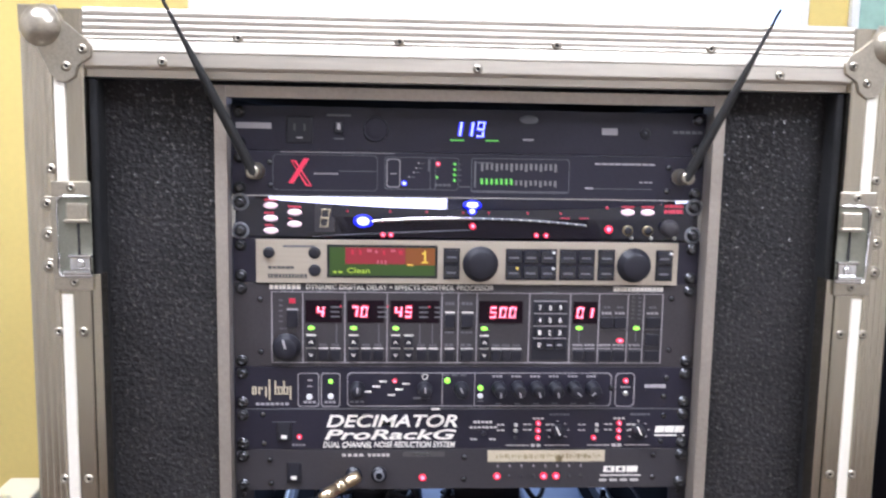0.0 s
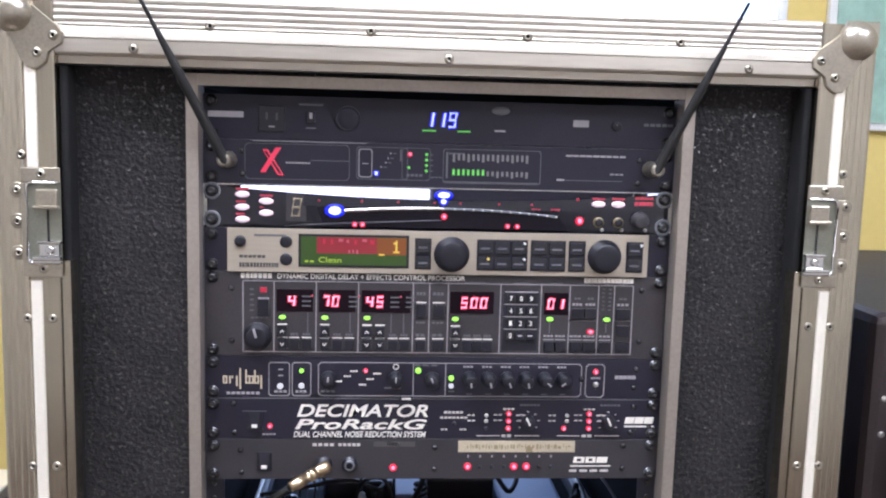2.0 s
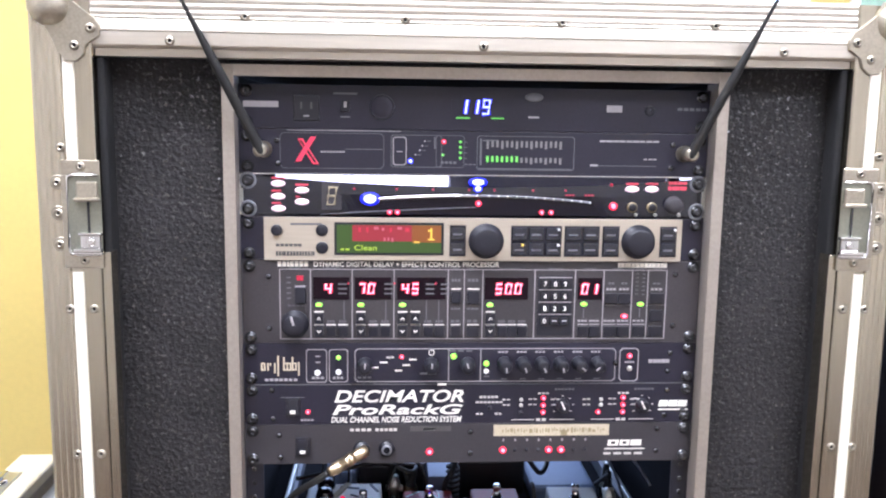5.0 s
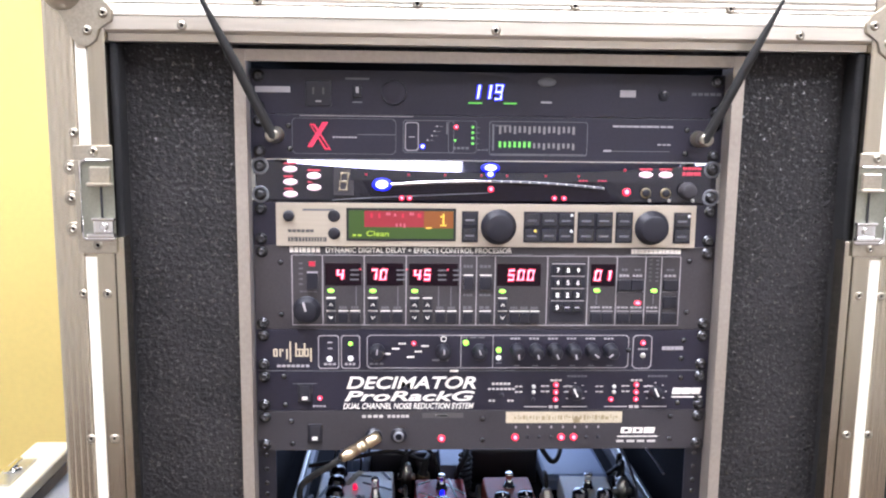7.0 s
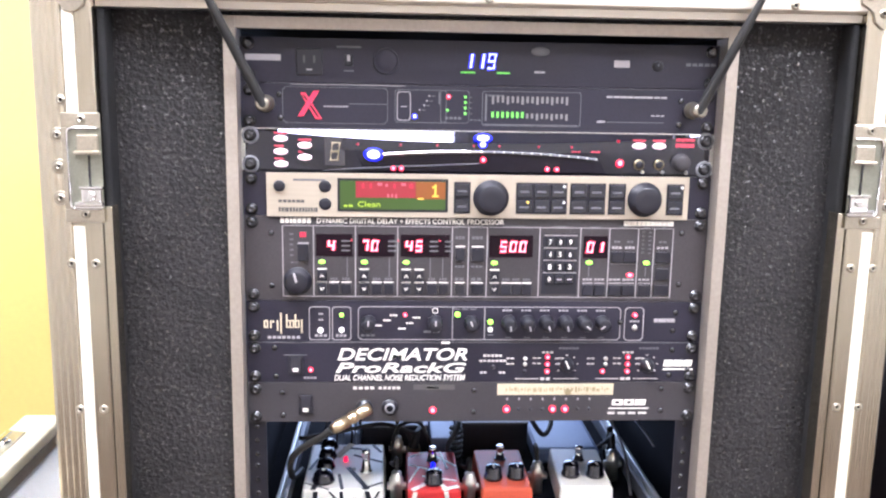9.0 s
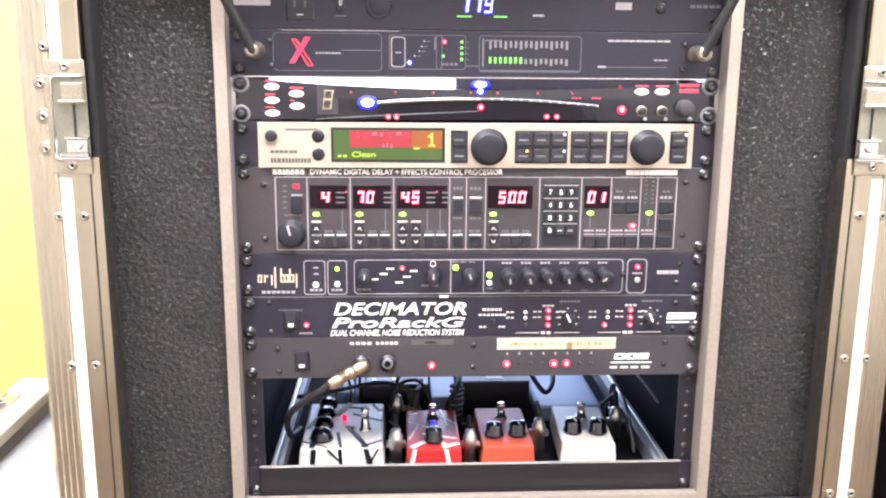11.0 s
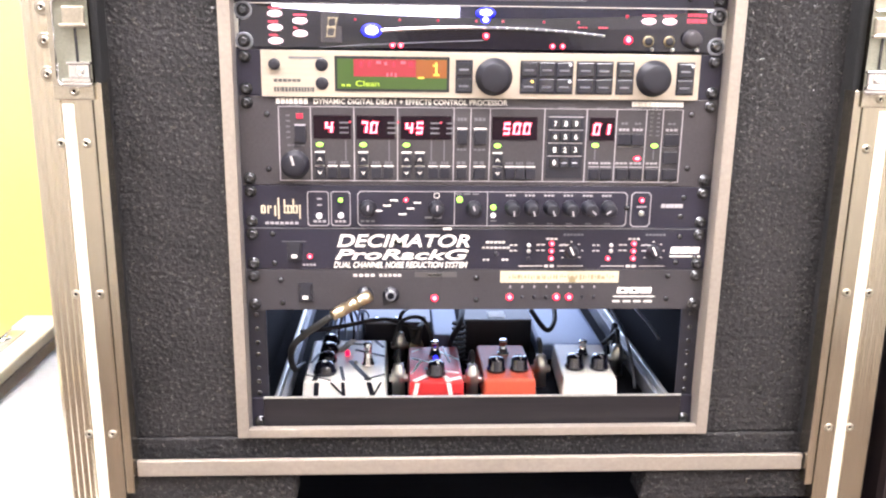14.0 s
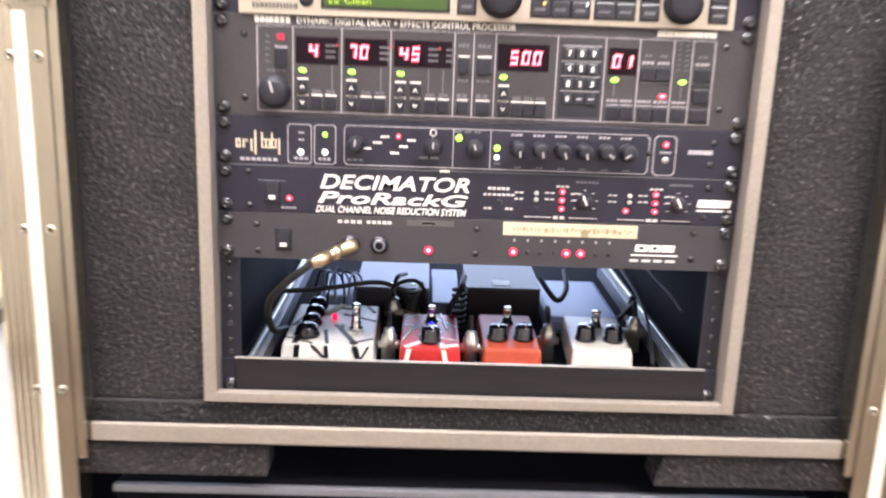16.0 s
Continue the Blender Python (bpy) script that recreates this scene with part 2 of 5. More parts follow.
def tube(bm, points, radius, segments=10, steps=6):
    """A round cable through the points, smoothly."""
    pts = [Vector(p) for p in points]
    line = []
    for i in range(len(pts) - 1):
        a, b, c, d = pts[max(i - 1, 0)], pts[i], pts[i + 1], pts[min(i + 2, len(pts) - 1)]
        for k in range(steps):
            t = k / steps
            line.append(0.5 * (2 * b + (c - a) * t + (2 * a - 5 * b + 4 * c - d) * t * t + (3 * b - a - 3 * c + d) * t ** 3))
    line.append(pts[-1])
    rows = []
    for i, p in enumerate(line):
        way = (line[min(i + 1, len(line) - 1)] - line[max(i - 1, 0)]).normalized()
        q = way.to_track_quat("Z", "Y")
        rad = radius(i / (len(line) - 1)) if callable(radius) else radius
        rows.append([bm.verts.new(p + q @ Vector((rad * math.cos(a), rad * math.sin(a), 0))) for a in (2 * math.pi * k / segments for k in range(segments))])
    for a, b in zip(rows, rows[1:]):
        for k in range(segments):
            f = bm.faces.new((a[k], a[(k + 1) % segments], b[(k + 1) % segments], b[k]))
            f.smooth = True
    bm.faces.new(rows[0][::-1])
    bm.faces.new(rows[-1])
    return bm


def lettering(text, x0, x1, z0, z1, y, shear=0.0, bold=0.012):
    """Raised flat letters that fill the given rectangle of a front panel."""
    cu = bpy.data.curves.new("letters", "FONT")
    cu.body, cu.shear, cu.extrude, cu.offset = text, shear, 0.02, bold
    ob = new("letters", cu)
    bpy.context.view_layer.update()
    me = ob.evaluated_get(bpy.context.evaluated_depsgraph_get()).to_mesh()
    bm = bmesh.new()
    bm.from_mesh(me)
    ob.evaluated_get(bpy.context.evaluated_depsgraph_get()).to_mesh_clear()
    bpy.data.objects.remove(ob)
    bpy.data.curves.remove(cu)
    lo = [min(v.co[i] for v in bm.verts) for i in range(2)]
    hi = [max(v.co[i] for v in bm.verts) for i in range(2)]
    for v in bm.verts:
        v.co = Vector((x0 + (v.co.x - lo[0]) / (hi[0] - lo[0]) * (x1 - x0), y - v.co.z * 0.015, z0 + (v.co.y - lo[1]) / (hi[1] - lo[1]) * (z1 - z0)))
    return bm


def base_of(ob):
    at = Vector((0, 0, 0))
    while ob:
        at, ob = at + ob.location, ob.parent
    return at


def part(name, bm, mat, parent, label="", at=None):
    """One mesh object under a thing or a part; bm is in world places."""
    off = base_of(parent)
    for v in bm.verts:
        v.co -= off
    bmesh.ops.recalc_face_normals(bm, faces=bm.faces)
    me = bpy.data.meshes.new(name)
    bm.to_mesh(me)
    bm.free()
    me.materials.append(mat)
    ob = new(name, me)
    ob.parent = parent
    if label:
        ob["label"] = label
    return ob


def shared(name, me, parent, x, y, z):
    """A part that shares its mesh with its likes; the mesh stands round its own origin."""
    ob = new(name, me)
    ob.parent = parent
    ob.location = Vector((x, y, z)) - base_of(parent)
    return ob


def mesh_of(name, bm, mat):
    bmesh.ops.recalc_face_normals(bm, faces=bm.faces)
    me = bpy.data.meshes.new(name)
    bm.to_mesh(me)
    bm.free()
    me.materials.append(mat)
    return me


def thing(name, x, y, z, label, category, group="", kind=""):
    ob = new(name)
    ob.location = (x, y, z)
    ob.empty_display_size = 0.05
    return tagged(ob, label, category, group, kind)


def solid(name, bm, mat, label="", category="", kind="structure"):
    me = mesh_of(name, bm, mat)
    return tagged(new(name, me), label, category, "", kind)

# ---- room ----
def wall_with_hole(x0, x1, y0, y1, z0, z1, hx0, hx1, hz0, hz1):
    bm = bmesh.new()
    box(bm, x0, hx0, y0, y1, z0, z1)
    box(bm, hx1, x1, y0, y1, z0, z1)
    box(bm, hx0, hx1, y0, y1, z0, hz0)
    box(bm, hx0, hx1, y0, y1, hz1, z1)
    return bm


WALL_Y = 0.80
WIN = (-0.46, 0.72, 0.62, 2.05)
solid("floor", boxed(-1.7, 2.3, -2.5, WALL_Y + 0.15, -0.1, 0), M_FLOOR, "brown carpeted floor under the equipment", "floor")
solid("ceiling", boxed(-1.7, 2.3, -2.5, WALL_Y + 0.15, 2.5, 2.6), M_CEIL, "plain white painted ceiling over the room", "ceiling")
solid("wall_back", wall_with_hole(-1.7, 2.3, WALL_Y, WALL_Y + 0.12, 0, 2.5, *WIN), M_WALL, "warm yellow painted wall behind the rack case", "wall")
# unseen side and front walls; their beige sets the bounced fill
solid("wall_left", boxed(-1.8, -1.7, -2.5, WALL_Y + 0.12, 0, 2.5), M_CREAMWALL, "unseen beige side wall that bounces fill light", "wall")
solid("wall_right", boxed(2.3, 2.4, -2.5, WALL_Y + 0.12, 0, 2.5), M_CREAMWALL, "unseen beige side wall that bounces fill light", "wall")
solid("wall_front", boxed(-1.8, 2.4, -2.6, -2.5, 0, 2.5), M_CREAMWALL, "unseen beige wall facing the rack case, bouncing fill light", "wall")
window = thing("window_1", (WIN[0] + WIN[1]) / 2, WALL_Y, WIN[2], "bright daylit window with white frame in the yellow wall", "window", kind="structure")
fr = bmesh.new()
for a, b, c, d in ((WIN[0], WIN[0] + 0.02, WIN[2], WIN[3]), (WIN[1] - 0.02, WIN[1], WIN[2], WIN[3]), (WIN[0] + 0.02, WIN[1] - 0.02, WIN[2], WIN[2] + 0.02), (WIN[0] + 0.02, WIN[1] - 0.02, WIN[3] - 0.02, WIN[3])):
    box(fr, a, b, WALL_Y - 0.008, WALL_Y + 0.06, c, d, 0.003)
part("window_frame", fr, M_WHITE, window, "white painted window frame")
part("pane", boxed(WIN[0] + 0.015, WIN[1] - 0.015, WALL_Y + 0.03, WALL_Y + 0.034, WIN[2] + 0.015, WIN[3] - 0.015), M_DAY, window, "white overexposed daylit pane")
def unseen_ceiling_light(x, y):
    t = thing("unseen_ceiling_light", x - 0.53, y, 2.5, "unseen lit fluorescent ceiling light with white diffuser", "ceiling light", "ceiling lights")
    fr = bmesh.new()
    for a, b, c, d in ((-1.17, 0.11, -0.34, -0.3), (-1.17, 0.11, 0.3, 0.34), (-1.17, -1.13, -0.3, 0.3), (0.07, 0.11, -0.3, 0.3)):
        box(fr, x + a, x + b, y + c, y + d, 2.45, 2.5, 0.002)
    part("frame", fr, M_WHITE, t)
    part("diffuser", boxed(x - 1.13, x + 0.07, y - 0.3, y + 0.3, 2.47, 2.48), M_LAMP, t, "glowing white diffuser panel")


unseen_ceiling_light(0, -0.6)
# second light is added as fill for the right side and white case
unseen_ceiling_light(1.5, -1.3)
poster = thing("wall_poster", 1.05, WALL_Y, 1.2, "teal poster in a white frame on the yellow wall", "poster")
part("frame", boxed(0.80, 1.4, WALL_Y - 0.016, WALL_Y - 0.001, 1.2, 1.9, 0.002), M_WHITE, poster)
part("print", boxed(0.815, 1.385, WALL_Y - 0.02, WALL_Y - 0.0165, 1.215, 1.885), M_TEAL, poster)

# white case beside the rack case, its side tilted to catch the ceiling light
lid = thing("storage_case", -0.54, 0.1, 0, "white storage case with metal rim, side tilted to catch light", "case")
bm = bmesh.new()
ring = ((-0.612, 0.0), (-0.430, 0.0), (-0.430, 0.45), (-0.567, 0.646), (-0.612, 0.646))
ends = [[bm.verts.new((x, y, z)) for x, z in ring] for y in (-0.14, 0.325)]
for i in range(len(ring)):
    bm.faces.new((ends[0][i], ends[0][(i + 1) % len(ring)], ends[1][(i + 1) % len(ring)], ends[1][i]))
bm.faces.new(ends[0])
bm.faces.new(ends[1][::-1])
bmesh.ops.bevel(bm, geom=bm.edges[:], offset=0.003, segments=2, affect="EDGES", profile=0.5)
part("body", bm, M_WHITE, lid)
part("rim", boxed(-0.617, -0.562, -0.145, 0.332, 0.6465, 0.664, 0.002), M_TRIM, lid, "dull metal rim")
part("rim_cap", boxed(-0.616, -0.560, -0.144, 0.331, 0.6643, 0.683, 0.004), M_CREAM, lid, "cream coloured rim cap")
lk = boxed(-0.613, -0.585, 0.175, 0.26, 0.6832, 0.686, 0.001)
catch = part("catch", lk, M_STEEL, lid, "zinc butterfly catch")
lk = lathe(bmesh.new(), pose(-0.599, 0.22, 0.6862), ((0.011, 0), (0.011, 0.003), (0.007, 0.005)))
box(lk, -0.602, -0.596, 0.195, 0.245, 0.6912, 0.6945, 0.001)
part("wing", lk, M_CHROME, catch)

# dark trunk beside the case
trunk = thing("equipment_trunk", 0.75, 0.3, 0, "dark brown vinyl equipment trunk with small rivets", "trunk")
part("body", boxed(0.475, 1.1, 0.0, 0.6, 0, 0.985, 0.012), M_DARKWOOD, trunk)
rv = bmesh.new()
lathe(rv, facing(0, 0, 0), ((0.004, 0), (0.0035, 0.0012), (0.0018, 0.002)), 10)
RIVET_S = mesh_of("trunk_rivet", rv, M_STEEL)
for z in (0.66, 0.705, 0.47, 0.515, 0.85, 0.89):
    shared("rivet", RIVET_S, trunk, 0.492, -0.0001, z)
screen = thing("small_display", 0.62, -0.02, 0.74, "small display with a plain blue screen on the trunk", "display")
part("housing", boxed(0.505, 0.70, -0.035, -0.0005, 0.70, 0.86, 0.004), M_PLASTIC, screen)
part("screen", boxed(0.517, 0.69, -0.037, -0.0352, 0.745, 0.848), M_SCREEN, screen, "plain blue lit screen")

# ---- flight case ----
case = thing("flight_case", 0, 0.3, 0, "black flight case with aluminium edges and steel corners", "flight case")
FY = -0.045
OUT, TOP = 0.424, 1.285
bm = bmesh.new()
box(bm, -OUT + 0.004, -OUT + 0.016, -0.012, 0.64, 0.12, TOP - 0.004)
box(bm, OUT - 0.016, OUT - 0.004, -0.012, 0.64, 0.12, TOP - 0.004)
box(bm, -OUT + 0.016, OUT - 0.016, -0.012, 0.64, TOP - 0.016, TOP - 0.004)
box(bm, -OUT + 0.016, OUT - 0.016, 0.628, 0.64, 0.12, 0.60)
box(bm, -OUT + 0.016, OUT - 0.016, -0.012, 0.628, 0.12, 0.135)
part("shell", bm, M_BLACK, case, "black laminated plywood shell")


def profile(lip):
    """The edge extrusion's section: distance in from the outer edge, and height proud of the front plane."""
    pts = [(0.0, -0.028), (0.0, -0.002)]
    for i in range(4):
        d = 0.002 + i * 0.0062
        pts += [(d, -0.0005), (d + 0.0011, -0.00012), (d + 0.0024, 0.0), (d + 0.0038, -0.00012), (d + 0.0049, -0.0005)]
    pts += [(0.0275, 0.0), (0.0285, -0.002), (0.0395, -0.002), (0.0405, 0.0)]
    pts += [(lip - 0.0105, 0.0), (lip - 0.0085, -0.0012), (lip - 0.0075, -0.009), (lip - 0.0005, -0.009), (lip, -0.028)] if lip > 0.06 else [(lip - 0.002, 0.0), (lip - 0.0005, -0.001), (lip, -0.028)]
    return pts


def extrusion(name, a, b, side, mat):
    """A straight edge piece along z (side -1, 1) or along x (side 0, at the top)."""
    bm = bmesh.new()
    rows = []
    for s in (a, b):
        row = []
        for d, h in profile(0.063 if side == 0 else 0.057):
            row.append(bm.verts.new((s, FY - h, TOP - d) if side == 0 else (side * (OUT - d), FY - h, s)))
        rows.append(row)
    n = len(rows[0])
    for i in range(n):
        bm.faces.new((rows[0][i], rows[0][(i + 1) % n], rows[1][(i + 1) % n], rows[1][i]))
    bm.faces.new(rows[0])
    bm.faces.new(rows[1][::-1])
    return part(name, bm, mat, case, "ribbed aluminium edge extrusion")


def bead(a, b, side):
    """The rounded bead that runs in the extrusion's groove."""
    bm = bmesh.new()
    rows = []
    for s in (a, b):
        row = []
        for d, h in ((0.0288, -0.0018), (0.0296, 0.0007), (0.0345, 0.0011), (0.0392, 0.0007), (0.0400, -0.0018)):
            row.append(bm.verts.new((s, FY - h, TOP - d) if side == 0 else (side * (OUT - d), FY - h, s)))
        rows.append(row)
    for i in range(4):
        bm.faces.new((rows[0][i], rows[0][i + 1], rows[1][i + 1], rows[1][i]))
    bm.faces.new(rows[0])
    bm.faces.new(rows[1][::-1])
    return part("bead", bm, M_BEAD, case, "bright smooth bead in the edge groove")


extrusion("top_edge", -OUT + 0.0572, OUT - 0.0572, 0, M_ALU_H)
bead(-0.368, 0.368, 0)
for s in (-1, 1):
    extrusion("side_edge", 0.14, TOP - 0.002, s, M_ALU)
    bead(0.14, 1.0165, s)
    bead(1.1248, 1.225, s)
    x0, x1 = sorted((s * 0.358, s * 0.3665))
    part("inner_strip", boxed(x0, x1, FY + 0.0015, FY + 0.022, 0.613, 1.036, 0.0008), M_ALU, case, "thin aluminium inner strip")

# round-headed rivets
bm = bmesh.new()
lathe(bm, facing(0, 0, 0), ((0.0046, -0.001), (0.0046, 0.0004), (0.0040, 0.0013), (0.0026, 0.0019), (0.0019, 0.0020), (0.0017, 0.0002), (0.0004, 0.0001)), 14)
RIVET = mesh_of("case_rivet", bm, M_RIVET)
# recess faces set to black, painting in the shade of each rivet's hole
RIVET.materials.append(M_INNER)
for face in RIVET.polygons:
    if math.hypot(face.center.x, face.center.z) < 0.0016 and face.center.y < 0:
        face.material_index = 1
for x in (-0.375, -0.225, -0.075, 0.075, 0.225):
    if x > -0.37:
        shared("rivet", RIVET, case, x, FY, 1.260)
for x in (-0.295, 0.0, 0.295):
    shared("rivet", RIVET, case, x, FY, 1.2365)
for s in (-1, 1):
    for z in (0.382, 0.532, 0.682, 0.832, 0.98):
        for x in (0.3985, 0.3755):
            shared("rivet", RIVET, case, s * x, FY, z)
    for z in (1.0435, 1.0735, 1.103):
        shared("rivet", RIVET, case, s * 0.4045, FY - 0.0010, z)
    shared("rivet", RIVET, case, s * 0.3998, FY, 1.136)

# ball corners: a lobed plate with two rivets and a dome
def ball_corner(s):
    bm = bmesh.new()
    lathe(bm, pose(s * 0.4035, -0.040, 1.267), [(0.0205 * math.sin(a), -0.0205 * math.cos(a)) for a in (math.pi * (0.02 + 0.96 * i / 12) for i in range(13))], 24)
    part("corner_ball", bm, M_LATCH, case, "rounded zinc steel ball corner")
    bm = bmesh.new()
    ring = ((0.424, 1.262), (0.413, 1.256), (0.404, 1.240), (0.397, 1.224), (0.391, 1.2165), (0.381, 1.2155), (0.3735, 1.2215), (0.371, 1.2305), (0.366, 1.2345), (0.3585, 1.2395), (0.3575, 1.249), (0.3625, 1.256), (0.373, 1.264), (0.385, 1.274), (0.390, 1.286), (0.424, 1.286))
    lo = [bm.verts.new((s * x, FY - 0.0005, z)) for x, z in ring]
    hi = [bm.verts.new((s * (x + (0.395 - x) * 0.03), FY - 0.003, z + (1.25 - z) * 0.03)) for x, z in ring]
    bm.faces.new(lo)
    bm.faces.new(hi[::-1])
    for i in range(len(ring)):
        bm.faces.new((lo[i], lo[(i + 1) % len(ring)], hi[(i + 1) % len(ring)], hi[i]))
    plate = part("corner_plate", bm, M_LATCH, case, "lobed zinc steel corner plate")
    for x, z in ((0.3665, 1.2465), (0.3815, 1.2305)):
        shared("rivet", RIVET, plate, s * x, FY - 0.003, z)


def latch(s):
    """A recessed butterfly latch: dished plate with two loops and a spindle."""
    bm = bmesh.new()
    x = lambda v: s * v
    def b(x0, x1, y0, y1, z0, z1, bev=0.0):
        p, q = sorted((x(x0), x(x1)))
        box(bm, p, q, y0, y1, z0, z1, bev)
    b(0.364, 0.4005, FY - 0.0025, FY - 0.0002, 1.1105, 1.1245, 0.001)
    b(0.364, 0.4005, FY - 0.0025, FY - 0.0002, 1.0205, 1.0335, 0.001)
    b(0.3952, 0.4005, FY - 0.0025, FY - 0.0002, 1.0335, 1.1105, 0.0008)
    for z in (1.0435, 1.0735, 1.103):
        lathe(bm, facing(x(0.4045), FY, z), ((0.0072, 0.0001), (0.0072, 0.0008), (0.0066, 0.0011)), 18)
    plate = part("latch", bm, M_LATCH, case, "recessed zinc butterfly latch")
    bm = bmesh.new()
    b(0.364, 0.3952, FY - 0.0015, FY - 0.001, 1.0335, 1.1105)
    part("dish", bm, M_DISH, plate)
    bm = bmesh.new()
    tube(bm, [(x(v), FY - 0.0028, z) for v, z in ((0.366, 1.1105), (0.389, 1.1105), (0.3925, 1.1095), (0.3945, 1.1070), (0.3952, 1.1035), (0.3952, 1.0405), (0.3945, 1.0370), (0.3925, 1.0345), (0.389, 1.0335), (0.366, 1.0335))], 0.0014, 8, 1)
    b(0.3640, 0.391, FY - 0.0046, FY - 0.0012, 1.0335, 1.0385, 0.001)
    part("dish_rim", bm, M_CHROME, plate, "bright rounded rim")
    bm = bmesh.new()
    b(0.366, 0.386, FY - 0.006, FY - 0.0016, 1.088, 1.1045, 0.0016)
    b(0.3645, 0.3885, FY - 0.0075, FY - 0.0016, 1.0855, 1.089, 0.001)
    part("upper_loop", bm, M_LATCH, plate)
    bm = bmesh.new()
    b(0.365, 0.384, FY - 0.0065, FY - 0.0016, 1.040, 1.055, 0.0018)
    b(0.3635, 0.385, FY - 0.008, FY - 0.0016, 1.0525, 1.0555, 0.001)
    b(0.364, 0.390, FY - 0.008, FY - 0.0016, 1.0365, 1.0405, 0.001)
    lathe(bm, facing(x(0.3735), FY - 0.006, 1.047), ((0.004, 0), (0.004, 0.002), (0.003, 0.003)), 12)
    part("lower_loop", bm, M_CHROME, plate)
    bm = bmesh.new()
    b(0.3750, 0.3772, FY - 0.003, FY - 0.0016, 1.055, 1.087, 0.0006)
    part("spindle", bm, M_SCREW, plate)
    for z in (1.1185, 1.0285):
        shared("rivet", RIVET, plate, x(0.3815), FY - 0.0025, z)


for s in (-1, 1):
    ball_corner(s)
    latch(s)

# foam fascia round the rack opening
def foam(name, x0, x1, z0, z1, yf, label="charcoal flocked foam lining"):
    return part(name, boxed(x0, x1, yf, 0.01, z0, z1, 0.002), M_FOAM, case, label)


foam("side_lining", -0.372, -0.2485, 0.6605, 1.228, -0.010)
foam("side_lining", 0.2485, 0.372, 0.6605, 1.228, -0.010)
for s in (-1, 1):
    x0, x1 = sorted((s * 0.3590, s * 0.3668))
    # dark strip paints in the shade on the foam's return by the frame
    part("edge_shade", boxed(x0, x1, -0.036, -0.0102, 0.6605, 1.2215, 0.003), M_SHADEFOAM, case, "foam edge with its shade painted dark")
foam("top_lining", -0.248, 0.248, 1.2185, 1.228, -0.010)
foam("bottom_lining", -0.372, 0.372, 0.6355, 0.6600, -0.013)
foam("corner_lining", -0.372, -0.193, 0.590, 0.6235, -0.030)
bm = boxed(0.187, 0.372, -0.030, 0.01, 0.590, 0.6235, 0.002)
for v in bm.verts:
    if v.co.x < 0.2 and v.co.z < 0.61:
        v.co.x -= 0.006
part("corner_lining", bm, M_FOAM, case, "charcoal flocked foam lining")
bm = boxed(-0.3565, 0.3565, -0.036, -0.030, 0.6275, 0.6455, 0.0012)
part("cross_bar", bm, M_TRIM, case, "satin aluminium cross bar")
part("cross_rail", boxed(-0.372, 0.372, -0.0298, 0.01, 0.6238, 0.6350), M_BLACK, case)

# trim angle round the opening
tr = 0.2415
for x0, x1 in ((-0.2535, -tr), (tr, 0.2535)):
    bm = boxed(x0, x1, -0.020, -0.0105, 0.663, 1.218, 0.0006)
    part("opening_trim", bm, M_TRIM, case, "satin aluminium angle round the opening")
part("opening_trim", boxed(-tr, tr, -0.020, -0.0105, 1.2065, 1.218, 0.0006), M_TRIM, case)
part("opening_trim", boxed(-tr, tr, -0.020, -0.0105, 0.663, 0.6725, 0.0006), M_TRIM, case)
for x0, x1 in ((-0.2425, -0.2418), (0.2418, 0.2425)):
    part("trim_return", boxed(x0, x1, -0.0105, 0.012, 0.667, 1.2065), M_TRIM, case)
part("trim_return", boxed(-0.2418, 0.2418, -0.0105, 0.06, 0.6655, 0.6662), M_STEEL, case)

# rack rails with their holes, and the dark inside of the case
for s in (-1, 1):
    bm = bmesh.new()
    p, q = sorted((s * 0.2225, s * 0.2413))
    box(bm, p, q, 0.0035, 0.0055, 0.667, 1.2)
    rail = part("rack_rail", bm, M_PLASTIC, case, "black steel rack rail with square holes")
    bm = bmesh.new()
    lathe(bm, facing(0, 0, 0), ((0.0028, -0.0002), (0.0028, 0.0004), (0.0016, 0.0005)), 10)
    hole = mesh_of("rail_hole", bm, M_SCREW)
    for u in range(3):
        for dz in (0.00635, 0.02222, 0.0381):
            shared("hole", hole, rail, s * 0.2325, 0.0034, 0.667 + 0.04445 * u + dz)
for x0, x1 in ((-0.26, -0.245), (0.245, 0.26)):
    part("inner_wall", boxed(x0, x1, 0.012, 0.60, 0.64, 1.22), M_INNER, case)
# baffle added to stop daylight leaking over the top unit
part("leak_baffle", boxed(-0.245, 0.245, -0.0100, 0.60, 1.2072, 1.2150), M_INNER, case)
part("inner_floor", boxed(-0.245, 0.245, 0.02, 0.60, 0.652, 0.660), M_INNER, case)
for sx in (-0.33, 0.33):
    for sy in (0.08, 0.54):
        bm = bmesh.new()
        lathe(bm, pose(sx - 0.015, sy, 0.05, 0, 90), ((0.03, 0), (0.05, 0.004), (0.05, 0.026), (0.03, 0.03)), 20)
        wheel = part("castor", bm, M_RUBBER, case, "black rubber castor")
        part("fork", boxed(sx - 0.022, sx + 0.022, sy - 0.02, sy + 0.02, 0.101, 0.12, 0.002), M_STEEL, wheel)

# black drawer unit in the lower bay
lower = thing("lower_drawer", 0, 0.2, 0.36, "dark drawer unit in the lower bay with grey edge", "drawer")
part("body", boxed(-0.345, 0.345, -0.012, 0.5, 0.36, 0.572, 0.004), M_INNER, lower)
part("front_edge", boxed(-0.345, 0.345, -0.020, -0.0125, 0.5655, 0.5735, 0.001), M_GREYMETAL, lower, "dull grey front edge")
